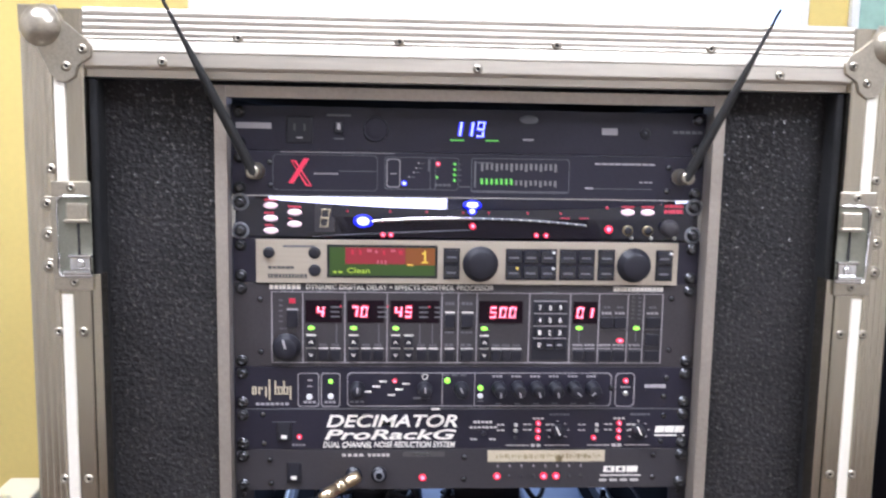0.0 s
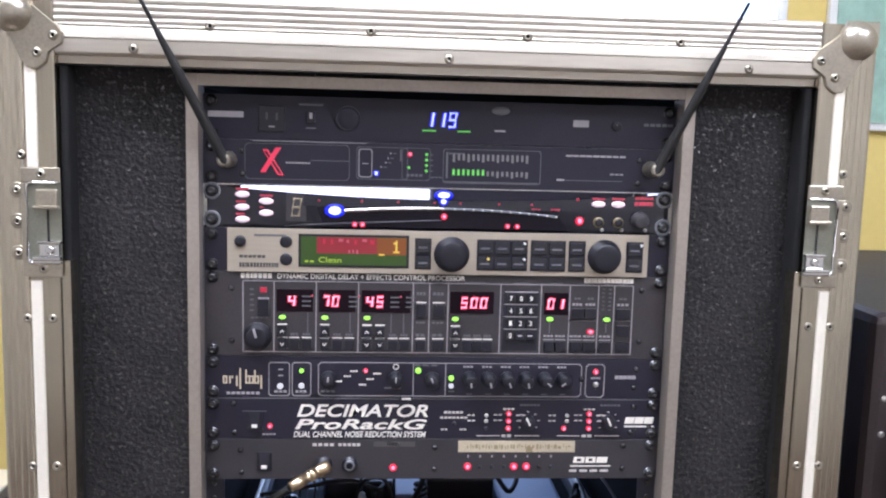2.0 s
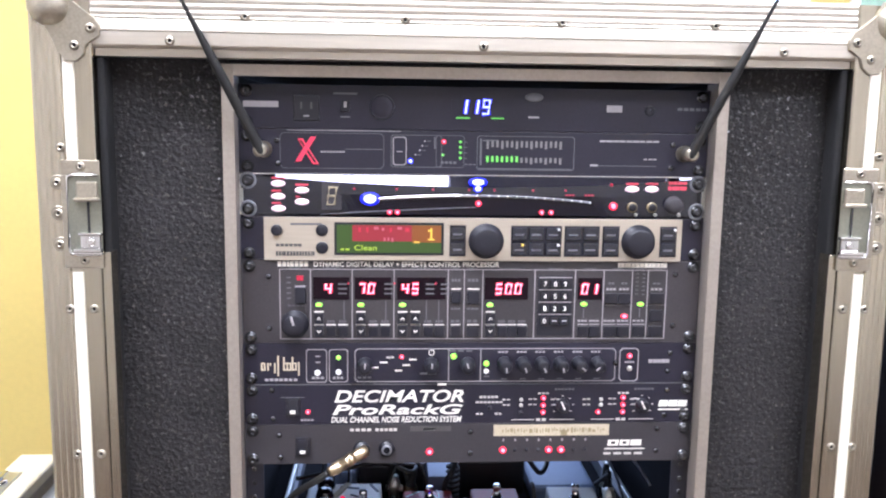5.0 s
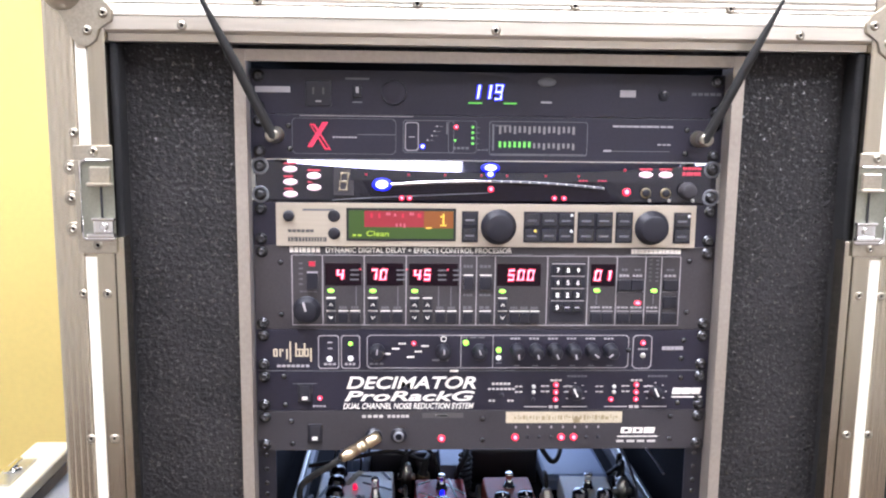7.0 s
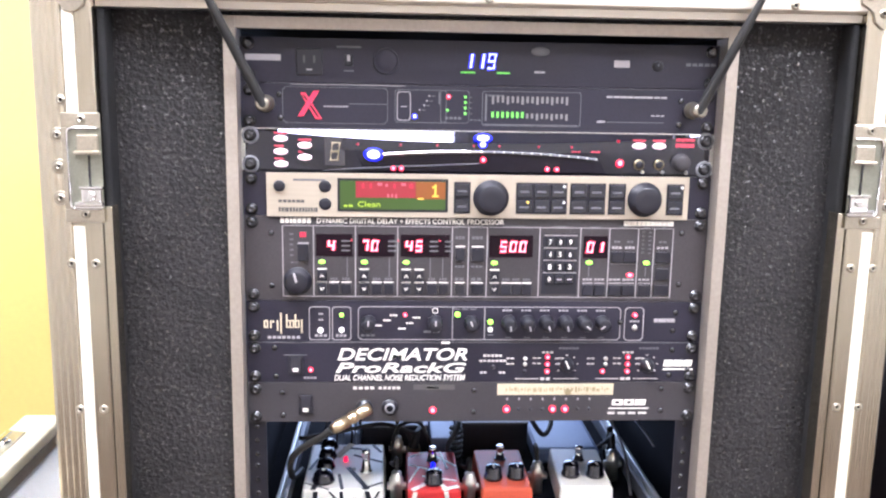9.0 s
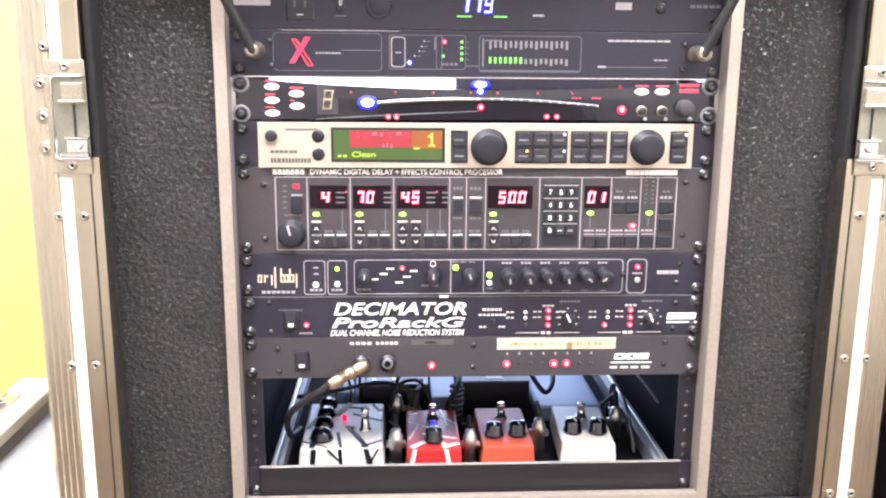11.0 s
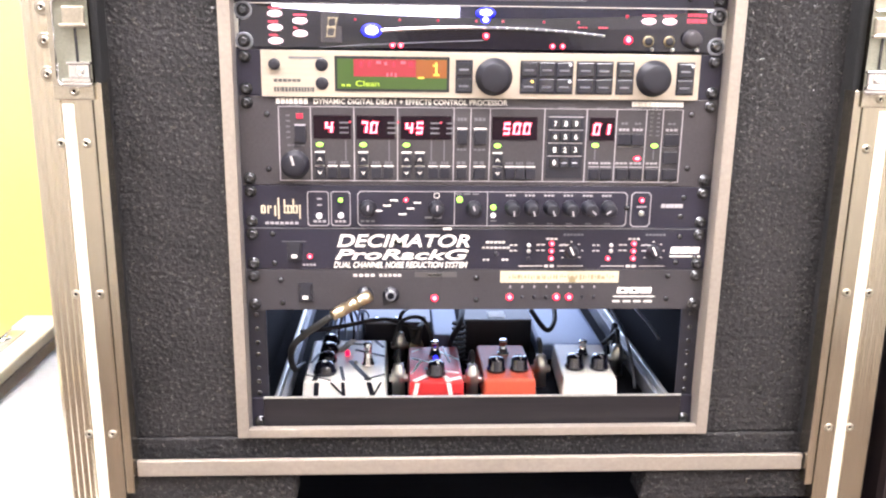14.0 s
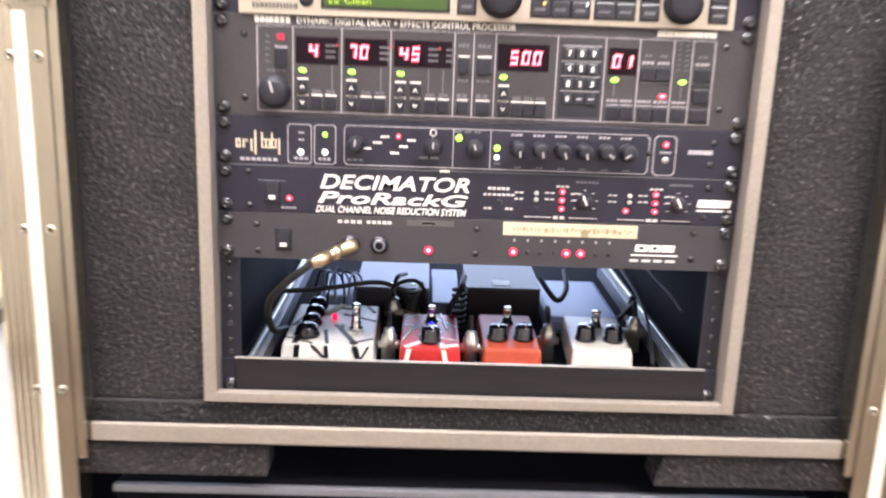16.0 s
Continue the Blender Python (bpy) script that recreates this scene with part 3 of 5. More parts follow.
part("runner", boxed(-0.357, 0.357, 0.0, 0.5, 0.14, 0.3595), M_BLACK, lower)

# ---- rack units ----
U, RACK_TOP = 0.04445, 1.2
mm = 0.001
bm = bmesh.new()
lathe(bm, facing(0, 0, 0), ((0.0062, 0), (0.0062, 0.001), (0.0048, 0.0012), (0.0046, 0.0028), (0.0036, 0.0042), (0.0018, 0.0048), (0.0016, 0.0036)), 16)
SCREW = mesh_of("rack_screw", bm, M_SCREW)
bm = bmesh.new()
lathe(bm, facing(0, 0, 0), ((0.0030, 0), (0.0030, 0.0008), (0.0022, 0.0016), (0.0008, 0.0017)), 12)
SMALL_SCREW = mesh_of("panel_screw_and_glint", bm, M_SCREW)


class Unit:
    """A rack unit from u to u + h, with details given in millimetres from the panel's middle and its lower edge."""

    def __init__(self, name, u, h, mat, label, screws=True, face=0.0):
        self.z = RACK_TOP - (u + h) * U
        self.h, self.y = h * U, face
        self.ob = thing(name, 0, 0, self.z, label, "rack unit", "units in the rack")
        self.panel = part("front_panel", boxed(-0.2410, 0.2410, face, 0.003, self.z + 0.0002, self.z + self.h - 0.0002, 0.0006), mat, self.ob)
        part("chassis", boxed(-0.2180, 0.2180, 0.0032, 0.30, self.z + 0.0001, self.z + self.h - 0.0001), M_PLASTIC, self.ob)
        if screws:
            for x in (-0.2325, 0.2325):
                for z in (0.0068, self.h - 0.0068):
                    shared("screw", SCREW, self.ob, x, face, self.z + z)

    def at(self, x, z, y=0.0):
        return (x * mm, self.y - y * mm, self.z + z * mm)

    def bar(self, x0, x1, z0, z1, mat=None, name="marking", proud=0.3, parent=None, bevel=0.0):
        return part(name, boxed(x0 * mm, x1 * mm, self.y - proud * mm, self.y + 0.0002, self.z + z0 * mm, self.z + z1 * mm, bevel), mat or M_DIMINK, parent or self.ob)

    def text(self, s, x0, x1, z0, z1, mat=None, shear=0.0, proud=0.2, name="lettering", parent=None):
        return part(name, lettering(s, x0 * mm, x1 * mm, self.z + z0 * mm, self.z + z1 * mm, self.y - proud * mm, shear), mat or M_INK, parent or self.ob)

    def outline(self, x0, x1, z0, z1, mat=None, w=0.7, cut=2.0):
        """A printed frame with cut corners."""
        bm = bmesh.new()
        y0, y1 = self.y - 0.0004, self.y + 0.0002
        ring = [(x0 + cut, z0), (x1 - cut, z0), (x1, z0 + cut), (x1, z1 - cut), (x1 - cut, z1), (x0 + cut, z1), (x0, z1 - cut), (x0, z0 + cut)]
        cx, cz = (x0 + x1) / 2, (z0 + z1) / 2
        fx, fz = 1 - 2 * w / (x1 - x0), 1 - 2 * w / (z1 - z0)
        rows = []
        for y, k in ((y0, 0), (y0, 1), (y1, 1), (y1, 0)):
            rows.append([bm.verts.new((((cx + (x - cx) * fx) if k else x) * mm, y, self.z + ((cz + (z - cz) * fz) if k else z) * mm)) for x, z in ring])
        for a, b in zip(rows, rows[1:] + rows[:1]):
            for i in range(8):
                bm.faces.new((a[i], a[(i + 1) % 8], b[(i + 1) % 8], b[i]))
        return part("panel_outline", bm, mat or M_DIMINK, self.ob)

    def led(self, x, z, r, mat, name="led", parent=None):
        bm = lathe(bmesh.new(), facing(*self.at(x, z)), ((r * mm, -0.0002), (r * mm, 0.0008), (r * 0.8 * mm, 0.0016), (r * 0.4 * mm, 0.002)), 14)
        ob = part(name, bm, mat, parent or self.ob)
        core = {"lit_red_led": M_REDCORE, "lit_blue_led": M_BLUECORE}.get(mat.name)
        # smaller, brighter disc drawn in as the LED's glaring centre
        if core:
            part("bright_core", lathe(bmesh.new(), facing(*self.at(x, z)), ((r * 0.58 * mm, 0.001), (r * 0.54 * mm, 0.0022), (r * 0.25 * mm, 0.0026)), 12), core, ob)
        return ob

    def oval(self, x, z, a, b, mat, name="key", depth=1.6):
        bm = lathe(bmesh.new(), facing(*self.at(x, z)) @ Matrix.Diagonal((a * mm, b * mm, mm, 1)), ((1, -0.2), (1, depth * 0.6), (0.85, depth), (0.4, depth * 1.1)), 18)
        ob = part(name, bm, mat, self.ob)
        core = {"lit_red_led": M_REDCORE, "lit_blue_led": M_BLUECORE}.get(mat.name)
        # same glaring centre, drawn as an oval
        if core:
            part("bright_core", lathe(bmesh.new(), facing(*self.at(x, z)) @ Matrix.Diagonal((a * mm, b * mm, mm, 1)), ((0.66, depth * 0.5), (0.62, depth * 1.15), (0.3, depth * 1.3)), 14), core, ob)
        return ob

    def knob(self, x, z, r, depth, angle=None, mat=None, mark=None, skirt=True, long=0.72):
        rings = [(r * mm, 0.0003), (r * mm, 0.0015)] if skirt else [(r * 0.9 * mm, 0.0003)]
        rings += [(r * 0.86 * mm, 0.0022), (r * 0.8 * mm, (depth - 0.8) * mm), (r * 0.7 * mm, depth * mm), (r * 0.3 * mm, depth * mm)]
        k = part("knob", lathe(bmesh.new(), facing(*self.at(x, z)), rings, 24), mat or M_PLASTIC, self.ob)
        if angle is not None:
            bm = boxed(-0.06 * r * mm - 0.0003, 0.06 * r * mm + 0.0003, -depth * mm - 0.0004, -depth * mm + 0.001, (0.72 - long) * r * mm + 0.05 * r * mm, long * r * mm)
            bmesh.ops.transform(bm, matrix=Matrix.Translation(self.at(x, z)) @ Matrix.Rotation(radians(angle), 4, "Y"), verts=bm.verts)
            part("pointer", bm, mark or M_INK, k)
        return k

    def button(self, x0, x1, z0, z1, depth=2.0, mat=None, name="button"):
        return self.bar(x0, x1, z0, z1, mat or M_PLASTIC, name, depth, bevel=0.0005)

    def digits(self, text, x0, x1, z0, z1, mat, parent=None, edge=None):
        """Leaning lit digits, each one continuous rounded stroke. edge: material of the halo drawn round it."""
        step = (x1 - x0) / len(text)
        w, h = step * 0.72, z1 - z0
        t = 0.22 * w + 0.4
        strokes = {"0": "abdca", "1": "bfd", "4": "aefbfd", "5": "baefdc", "7": "abfd", "8": "feabdcef", "9": "feabdc"}
        r = t / 2
        spots = {"a": (r, h - r), "b": (w - r, h - r), "c": (r, r), "d": (w - r, r), "e": (r, h / 2), "f": (w - r, h / 2)}

        def stroke(way, radius, lift):
            bm = tube(bmesh.new(), [(spots[c][0], 0, spots[c][1]) for c in way], radius, 8, 1)
            for v in bm.verts:
                v.co = Vector((v.co.x * mm, v.co.y * 0.0003, v.co.z * mm))
                v.co.x += 0.13 * v.co.z + (x0 + i * step) * mm
                v.co.y += self.y - lift
                v.co.z += self.z + z0 * mm
            return bm

        for i, ch in enumerate(text):
            part("digit", stroke(strokes[ch], r * 1.05, 0.0012), mat, parent or self.ob)
            # wider glowing stroke behind the digit, drawn as its halo
            if edge:
                part("digit_halo", stroke(strokes[ch], r * 1.2 + 1.1, 0.0007), edge, parent or self.ob)

    def dashes(self, x0, x1, z0, z1, n, mat=None, fill=0.8, name="marking"):
        """A line of unreadable small print: one mesh of short plain bars."""
        rnd = random.Random(int(x0 * 7 + z0 * 13))
        bm = bmesh.new()
        step = (x1 - x0) / n
        for i in range(n):
            a = x0 + i * step
            box(bm, a * mm, (a + step * (fill - 0.12 * rnd.random())) * mm, self.y - 0.0003, self.y + 0.0002, self.z + z0 * mm, self.z + z1 * mm)
        return part(name, bm, mat or M_DIMINK, self.ob)

    def blocks(self, widths, x0, x1, z0, z1, mat, lean=0.25, gap=0.14, holes=()):
        """A row of leaning plain blocks, one for each sign of a trade mark; a hollow one has an opening."""
        total = sum(widths)
        unit = (x1 - x0 - lean * (z1 - z0)) / total
        x = x0
        for i, w in enumerate(widths):
            a, b = x, x + w * unit * (1 - gap)
            t = 0.3 * (b - a)
            hz = (z1 - z0) * 0.26
            cells = [(a, b, z0, z1)]
            if i in holes:
                cells = [(a, a + t, z0, z1), (b - t, b, z0, z1), (a + t, b - t, z0, z0 + hz), (a + t, b - t, z1 - hz, z1)]
            bm = bmesh.new()
            for p, q, r, s in cells:
                box(bm, p * mm, q * mm, self.y - 0.0004, self.y + 0.0002, self.z + r * mm, self.z + s * mm)
            for v in bm.verts:
                v.co.x += lean * (v.co.z - self.z - z0 * mm)
            part("trade_mark", bm, mat, self.ob)
            x += w * unit

    def small_screws(self, *places):
        for x, z in places:
            shared("panel_screw_and_glint", SMALL_SCREW, self.ob, *self.at(x, z))


def rocker(u, x, z):
    s = u.bar(x - 7.5, x + 7.5, z - 10.5, z + 10, M_PLASTIC, "rocker_switch", 2.0, bevel=0.0006)
    bm = boxed((x - 5.5) * mm, (x + 5.5) * mm, u.y - 0.0045, u.y - 0.0015, u.z + (z - 8.5) * mm, u.z + (z + 8) * mm, 0.0008)
    for v in bm.verts:
        if v.co.z > u.z + z * mm:
            v.co.y += 0.002
    r = part("rocker", bm, M_PLASTIC, s)
    u.bar(x - 2.8, x + 2.8, z - 6.6, z - 3.2, M_INK, "marking", 4.9, parent=r)


# power conditioner with voltmeter
a = Unit("power_conditioner", 0, 1, M_BLACK, "black power conditioner with blue voltage readout in the rack")
a.bar(-236, -201, 21.5, 27.5, M_DIMINK, "trade_mark")
sock = a.bar(-186, -160, 8, 34, M_PLASTIC, "outlet", 1.2, bevel=0.001)
for x in (-178, -168):
    a.bar(x - 1, x + 1, 20, 27, M_GREYPLASTIC, "slot", 1.5, parent=sock)
a.bar(-176, -170, 12.5, 14, M_DIMINK, "slot", 1.5, parent=sock)
a.bar(-146, -122, 35, 37, M_FAINT)
a.bar(-138, -130, 18, 29, M_PLASTIC, "toggle_switch", 3, bevel=0.0008)
a.bar(-135.5, -132.5, 22, 28, M_DIMINK, "marking", 3.3)
a.bar(-139, -129, 12, 13.4, M_FAINT)
a.knob(-97, 23, 14, 1.6, None, M_BLACK, skirt=False)
w = a.bar(-27, 31, 9, 39, M_BLACK, "meter_window", 0.3)
a.digits("119", -20, 15, 16.5, 32.5, M_DIGITBLUE, w, M_DIGITBLUEHALO)
a.bar(-22, -8, 12.6, 14, M_LEDGREENSMALL, "indicator", 0.9)
a.bar(14, 27, 12.6, 14, M_LEDGREENSMALL, "indicator", 0.9)
a.oval(57.5, 35, 9.5, 4.5, M_FAINT, "light_pull", 2)
a.bar(52, 63, 13.8, 15.8, M_DIMINK)
a.bar(133, 149, 21, 28, M_DIMINK, "rating_plate")
a.led(178, 23, 5.5, M_PLASTIC, "breaker")
a.led(178, 24, 2.5, M_GREYMETAL, "breaker_button")
a.dashes(207, 239, 23.5, 26.5, 5, M_FAINT)

# wireless receiver with two aerials
b = Unit("wireless_receiver", 1, 1, M_BLACK, "black wireless receiver with red mark and level meter")
b.bar(-192, -78, 43, 43.7, M_DIMINK, "top_edge_line", 0.8)
b.outline(-200, -95, 5, 41, M_FAINT, 0.5, 3)
bm = bmesh.new()
for x0, x1, x2, x3, z0, z1 in ((-184.5, -179.5, -169, -163.5, 12, 37), (-167, -161, -182, -177, 9.5, 35)):
    vs = [bm.verts.new((x * mm, y, b.z + z * mm)) for y in (b.y - 0.0016 - 0.0002 * (z0 > 10.7), b.y) for x, z in ((x0, z0), (x1, z0), (x2, z1), (x3, z1))]
    for f in ((0, 1, 3, 2), (4, 6, 7, 5), (0, 4, 5, 1), (2, 3, 7, 6), (0, 2, 6, 4), (1, 5, 7, 3)):
        bm.faces.new([vs[i] for i in f])
mark = part("trade_mark", bm, M_XRED, b.ob, "red crossed slanting bars")
bm = bmesh.new()
vs = [bm.verts.new((x * mm, y, b.z + z * mm)) for y in (b.y - 0.0017, b.y - 0.0008) for x, z in ((-165.6, 11), (-162.9, 11), (-180.4, 33.6), (-178.3, 33.6))]
for q in ((0, 1, 3, 2), (4, 6, 7, 5), (0, 4, 5, 1), (2, 3, 7, 6), (0, 2, 6, 4), (1, 5, 7, 3)):
    bm.faces.new([vs[i] for i in q])
part("inlay", bm, M_PLASTIC, mark, "black inlay in one bar")
b.dashes(-159, -134, 21.2, 22.8, 8, M_DIMINK)
b.bar(-134, -96, 24.5, 25.2, M_FAINT)
b.outline(-88, -38 + 2, 7, 40, M_FAINT, 0.6)
b.outline(-86, -72, 9, 38, M_DIMINK, 0.9, 2)
b.bar(-82, -76, 22.5, 23.5, M_DIMINK)
b.led(-68, 13.5, 2.7, M_LEDBLUE)
for i, (x, z) in enumerate(((-63, 20), (-58.5, 24.5), (-56, 29), (-53.5, 34))):
    b.led(x, z, 0.9, M_DIMINK, "led")
    b.bar(x + 2, x + 6, z - 0.5, z + 0.3, M_FAINT)
b.outline(-42, 9 - 22, 7, 40, M_FAINT, 0.5)
b.led(-34, 33.5, 2.4, M_LEDRED)
b.led(-35, 20, 1.4, M_LEDGREENSMALL)
b.bar(-44, -42.5, 26, 38, M_FAINT)
for z in (33.5, 28, 22.5, 17):
    b.led(-17, z, 1.5, M_LEDGREENSMALL)
    b.bar(-13, -10, z - 0.5, z + 0.3, M_FAINT)
b.dashes(-37, -20, 11, 13.5, 4, M_FAINT)
b.dashes(-12, 0, 10, 11.2, 3, M_FAINT)
b.outline(0, 101, 5, 40, M_FAINT, 0.6)
b.bar(3, 5, 10, 37, M_FAINT)
b.bar(6, 22, 34.6, 36, M_FAINT)
for i in range(16):
    x = 11 + i * 5.03
    long = 4 if i % 3 == 0 else 0
    b.bar(x - 1.2, x + 1.2, 28.5 - long * 0.4, 35, M_BARGREY, "segment", 0.5)
    b.bar(x - 1.2, x + 1.2, 13.5 if i < 7 else 13 - long * 0.4, 19.4 - (1.4 if 7 <= i else 0), M_LEDGREENSMALL if i < 7 else M_BARGREY, "segment", 0.6)
b.bar(2, 98, 6, 7, M_FAINT)
b.dashes(127, 190, 35, 37, 9, M_DIMINK, 0.93)
b.dashes(174, 189, 17, 18.4, 3, M_DIMINK)
b.bar(118, 126, 10, 12, M_DIMINK)
b.bar(126, 187, 10.3, 11, M_FAINT)
b.small_screws((-203, 33), (-202, 10), (204, 33), (203, 9))


def aerial(s):
    t = thing("antenna", s * 0.216, -0.01, 1.135, "black rubber whip antenna on a nickel angled connector", "antenna", "antennas on the receiver")
    bm = lathe(bmesh.new(), facing(s * 0.216, 0, 1.135), ((0.0085, 0), (0.0085, 0.003), (0.0065, 0.004), (0.0065, 0.016), (0.0072, 0.017), (0.0072, 0.026), (0.005, 0.028)), 20)
    part("connector", bm, M_RIVET, t, "dull nickel angled connector")
    base, tip = Vector((s * 0.214, -0.022, 1.131)), Vector((-0.289 if s < 0 else 0.2785, -0.075, 1.295))
    bm = tube(bmesh.new(), [base, base.lerp(tip, 0.3), base.lerp(tip, 0.7), tip], lambda k: 0.0058 if k < 0.08 else (0.0052 - 0.0012 * k if k < 0.5 else 0.0052 - 0.0012 * k - 0.0034 * min(1, (k - 0.5) / 0.25) * 0.7), 12, 12)
    part("whip", bm, M_RUBBER, t)


for s in (-1, 1):
    aerial(s)

# glossy arched effects unit
c = Unit("effects_processor", 2, 1, M_GLOSS, "glossy black effects processor with arched face and blue lights", screws=False)


def arch(x):
    return max(0.0, 1 - (x / 238) ** 2)


bm = bmesh.new()
rows = []
for i in range(49):
    x = -238 + i * 476 / 48
    a0 = arch(x)
    zs = ((43.6, 0.3), (43.0 - 10.5 * a0 - 0.3, 0.3 + 7.5 * a0), (26 - 3 * a0, 0.3 + 7.6 * a0), (3.0, 0.3 + 3 * a0), (0.8, 0.3))
    rows.append([bm.verts.new(c.at(x, z, y)) for z, y in zs])
for p, q in zip(rows, rows[1:]):
    for i in range(1, 4):
        bm.faces.new((p[i], p[i + 1], q[i + 1], q[i]))
part("arched_face", bm, M_GLOSS, c.ob)
bm = bmesh.new()
rows = []
for i in range(49):
    x = -238 + i * 476 / 48
    a0 = arch(x)
    rows.append([bm.verts.new(c.at(x, z, y)) for z, y in ((43.8, 0.35), (43.1 - 10.5 * a0, 0.4 + 7.5 * a0))])
for p, q in zip(rows, rows[1:]):
    bm.faces.new((p[0], p[1], q[1], q[0])).smooth = True
part("upper_facet", bm, M_MIRROR, c.ob, "polished sloping upper facet")
c.bar(-240, 240, 43.4, 44.2, M_CHROME, "edge_line", 1.2)


def cz(x, z, y=0.0):
    """The place on the arched face."""
    k = arch(x)
    top, mid = 43.0 - 10.5 * k, 26 - 3 * k
    if z > mid:
        d = 7.5 * k
    else:
        d = 3 * k + (4.6 * k) * max(0, z - 3) / (mid - 3)
    return 0.3 + d + y


def c_led(x, z, r, mat, name="led"):
    c.y = -cz(x, z) * mm
    ob = c.led(x, z, r, mat, name)
    c.y = 0.0
    return ob


for x, z in ((-202, 34), (-202, 21), (-202, 8.5), (-178, 27.5), (-178, 15.5), (162, 31.5), (183, 31.5)):
    c.y = -cz(x, z, -0.6) * mm
    c.oval(x, z, 7.2, 3.3, M_PINKKEY, "key", 2.4)
    c.bar(x - 6.5, x + 6.5, z + 4.6, z + 6.6, M_REDINK, "marking", 1.0)
    c.y = 0
c.y = -cz(-148, 20, 0) * mm
c.bar(-158, -138, 8, 36, M_GREYBLACK, "digit_window", 0.8)
c.digits("8", -154, -140, 12, 32, M_SEGMENT)
c.y = 0
pts = []
for i in range(25):
    x = -112 + i * 230 / 24
    z = 23.5 - 6.5 * ((x - 2) / 112) ** 2 * (0.75 if x < 0 else 0.9)
    pts.append(c.at(x, z, cz(x, z, 0.2)))
# one bar in two metals: bright where it is lit, dull elsewhere
part("light_bar", tube(bmesh.new(), pts[:13], 0.0018, 8, 2), M_CHROME, c.ob, "arched light bar, left half bright chrome for its lit look")
part("light_bar", tube(bmesh.new(), pts[12:], 0.0013, 8, 2), M_GREYMETAL, c.ob, "arched light bar with small dots, right half dulled as unlit")
for p in pts[13::1]:
    part("dot", lathe(bmesh.new(), facing(p[0], p[1] - 0.0008, p[2]), ((0.0011, -0.0004), (0.0011, 0.0006), (0.0004, 0.0012)), 8), M_STEEL, c.ob)
pts = []
for i in range(13):
    x = -160 + i * 160 / 12
    z = 2.5 + 9.0 * (i / 12) ** 0.8
    pts.append(c.at(x, z, cz(x, z, 0.1)))
part("lower_line", tube(bmesh.new(), pts, 0.0004, 6, 2), M_GREYMETAL, c.ob)
c.y = -cz(-108, 19) * mm
c.oval(-109, 19.5, 10, 6.6, M_LEDBLUE, "blue_lamp", 2.5)
c.y = -cz(1, 36) * mm
c.oval(1, 37.5, 9.5, 4.6, M_LEDBLUE, "blue_lamp", 2.5)
c.oval(1, 31.0, 4.4, 3.6, M_LEDBLUE, "blue_lamp", 2.2)
c.y = 0
c_led(2, 15.5, 3.3, M_LEDRED)
c_led(143, 13.5, 4.4, M_LEDRED)
c_led(140, 36, 1.6, M_LEDREDDIM)
for x, z in ((-89, 5.5), (-81, 5.5), (68, 6.5), (78, 6.5)):
    c_led(x, z, 2.7, M_LEDRED)
for x in (-125, -82, -45, -8, 18, 58, 92):
    c_led(x, 29.5, 1.1, M_LEDREDDIM)
for x in (92, 112):
    c.y = -cz(x, 24) * mm
    c.dashes(x, x + 10, 24.2, 25.6, 3, M_REDINK, 0.85)
    c.y = 0
# raised steel dots stand for glints below the jacks, not screws
for x in (163, 184, 209):
    c_led(x + 4.5, 4.6, 2.0, M_STEEL, "panel_screw_and_glint")
for x in (163, 184):
    c.y = -cz(x, 13) * mm
    bm = lathe(bmesh.new(), facing(*c.at(x, 12.5)), ((0.0054, -0.002), (0.0054, 0.002), (0.0046, 0.003), (0.0036, 0.003), (0.0036, 0.0005), (0.001, 0.0004)), 20)
    jk = part("jack", bm, M_BRASS, c.ob, "dull brass jack socket")
    part("hole", lathe(bmesh.new(), facing(*c.at(x, 12.5)), ((0.0042, 0.001), (0.0042, 0.0032), (0.002, 0.0033)), 16), M_PLASTIC, jk)
    c.y = 0
c.y = -cz(206, 34) * mm
c.dashes(196, 221, 36.5, 39.5, 5, M_REDINK, 0.95, "trade_mark")
c.dashes(197, 221, 30.5, 34.5, 3, M_REDINK, 0.95, "trade_mark")
c.y = -cz(207, 15) * mm
c.knob(207, 15, 9.5, 10, None, M_GREYBLACK)
c.y = 0
for s in (-1, 1):
    for z in (8, 37):
        shared("screw", SCREW, c.ob, s * 0.2325, c.y - 0.001, c.z + z * mm)
        bm = lathe(bmesh.new(), facing(*c.at(s * 232.5, z)), ((0.0088, 0.0), (0.0088, 0.0014), (0.0068, 0.002), (0.0066, 0.001)), 20)
        part("cup_washer", bm, M_GREYMETAL, c.ob, "dull metal cup washer")
    x0, x1 = sorted((s * 239.5, s * 241.2))
    c.bar(x0, x1, 2, 43, M_STEEL, "edge_cap", 1.5)
    x0, x1 = sorted((s * 237.5, s * 239.4))
    c.bar(x0, x1, 15, 29, M_STEEL, "bracket", 1.8, bevel=0.0004)

# silver multi-effects unit with a colour readout
d = Unit("multi_effects_unit", 3, 1, M_BLACK, "silver multi effects unit with green and red display")
d.y = -0.003
d.bar(-217, 217.5, -0.3, 44.4, M_SILVER, "silver_face", 0.6, bevel=0.0003)
d.y = -0.0036
d.bar(-192 + 2, -160 + 2, 36.2, 38.4, M_FAINT)
d.knob(-204, 31, 6.6, 4, None, M_PLASTIC, skirt=False)
d.led(-158, 31, 6.4, M_PLASTIC, "button")
d.led(-158, 13, 6.4, M_PLASTIC, "button")
d.dashes(-205, -178, 14, 17, 6, M_GREYPLASTIC, 0.9)
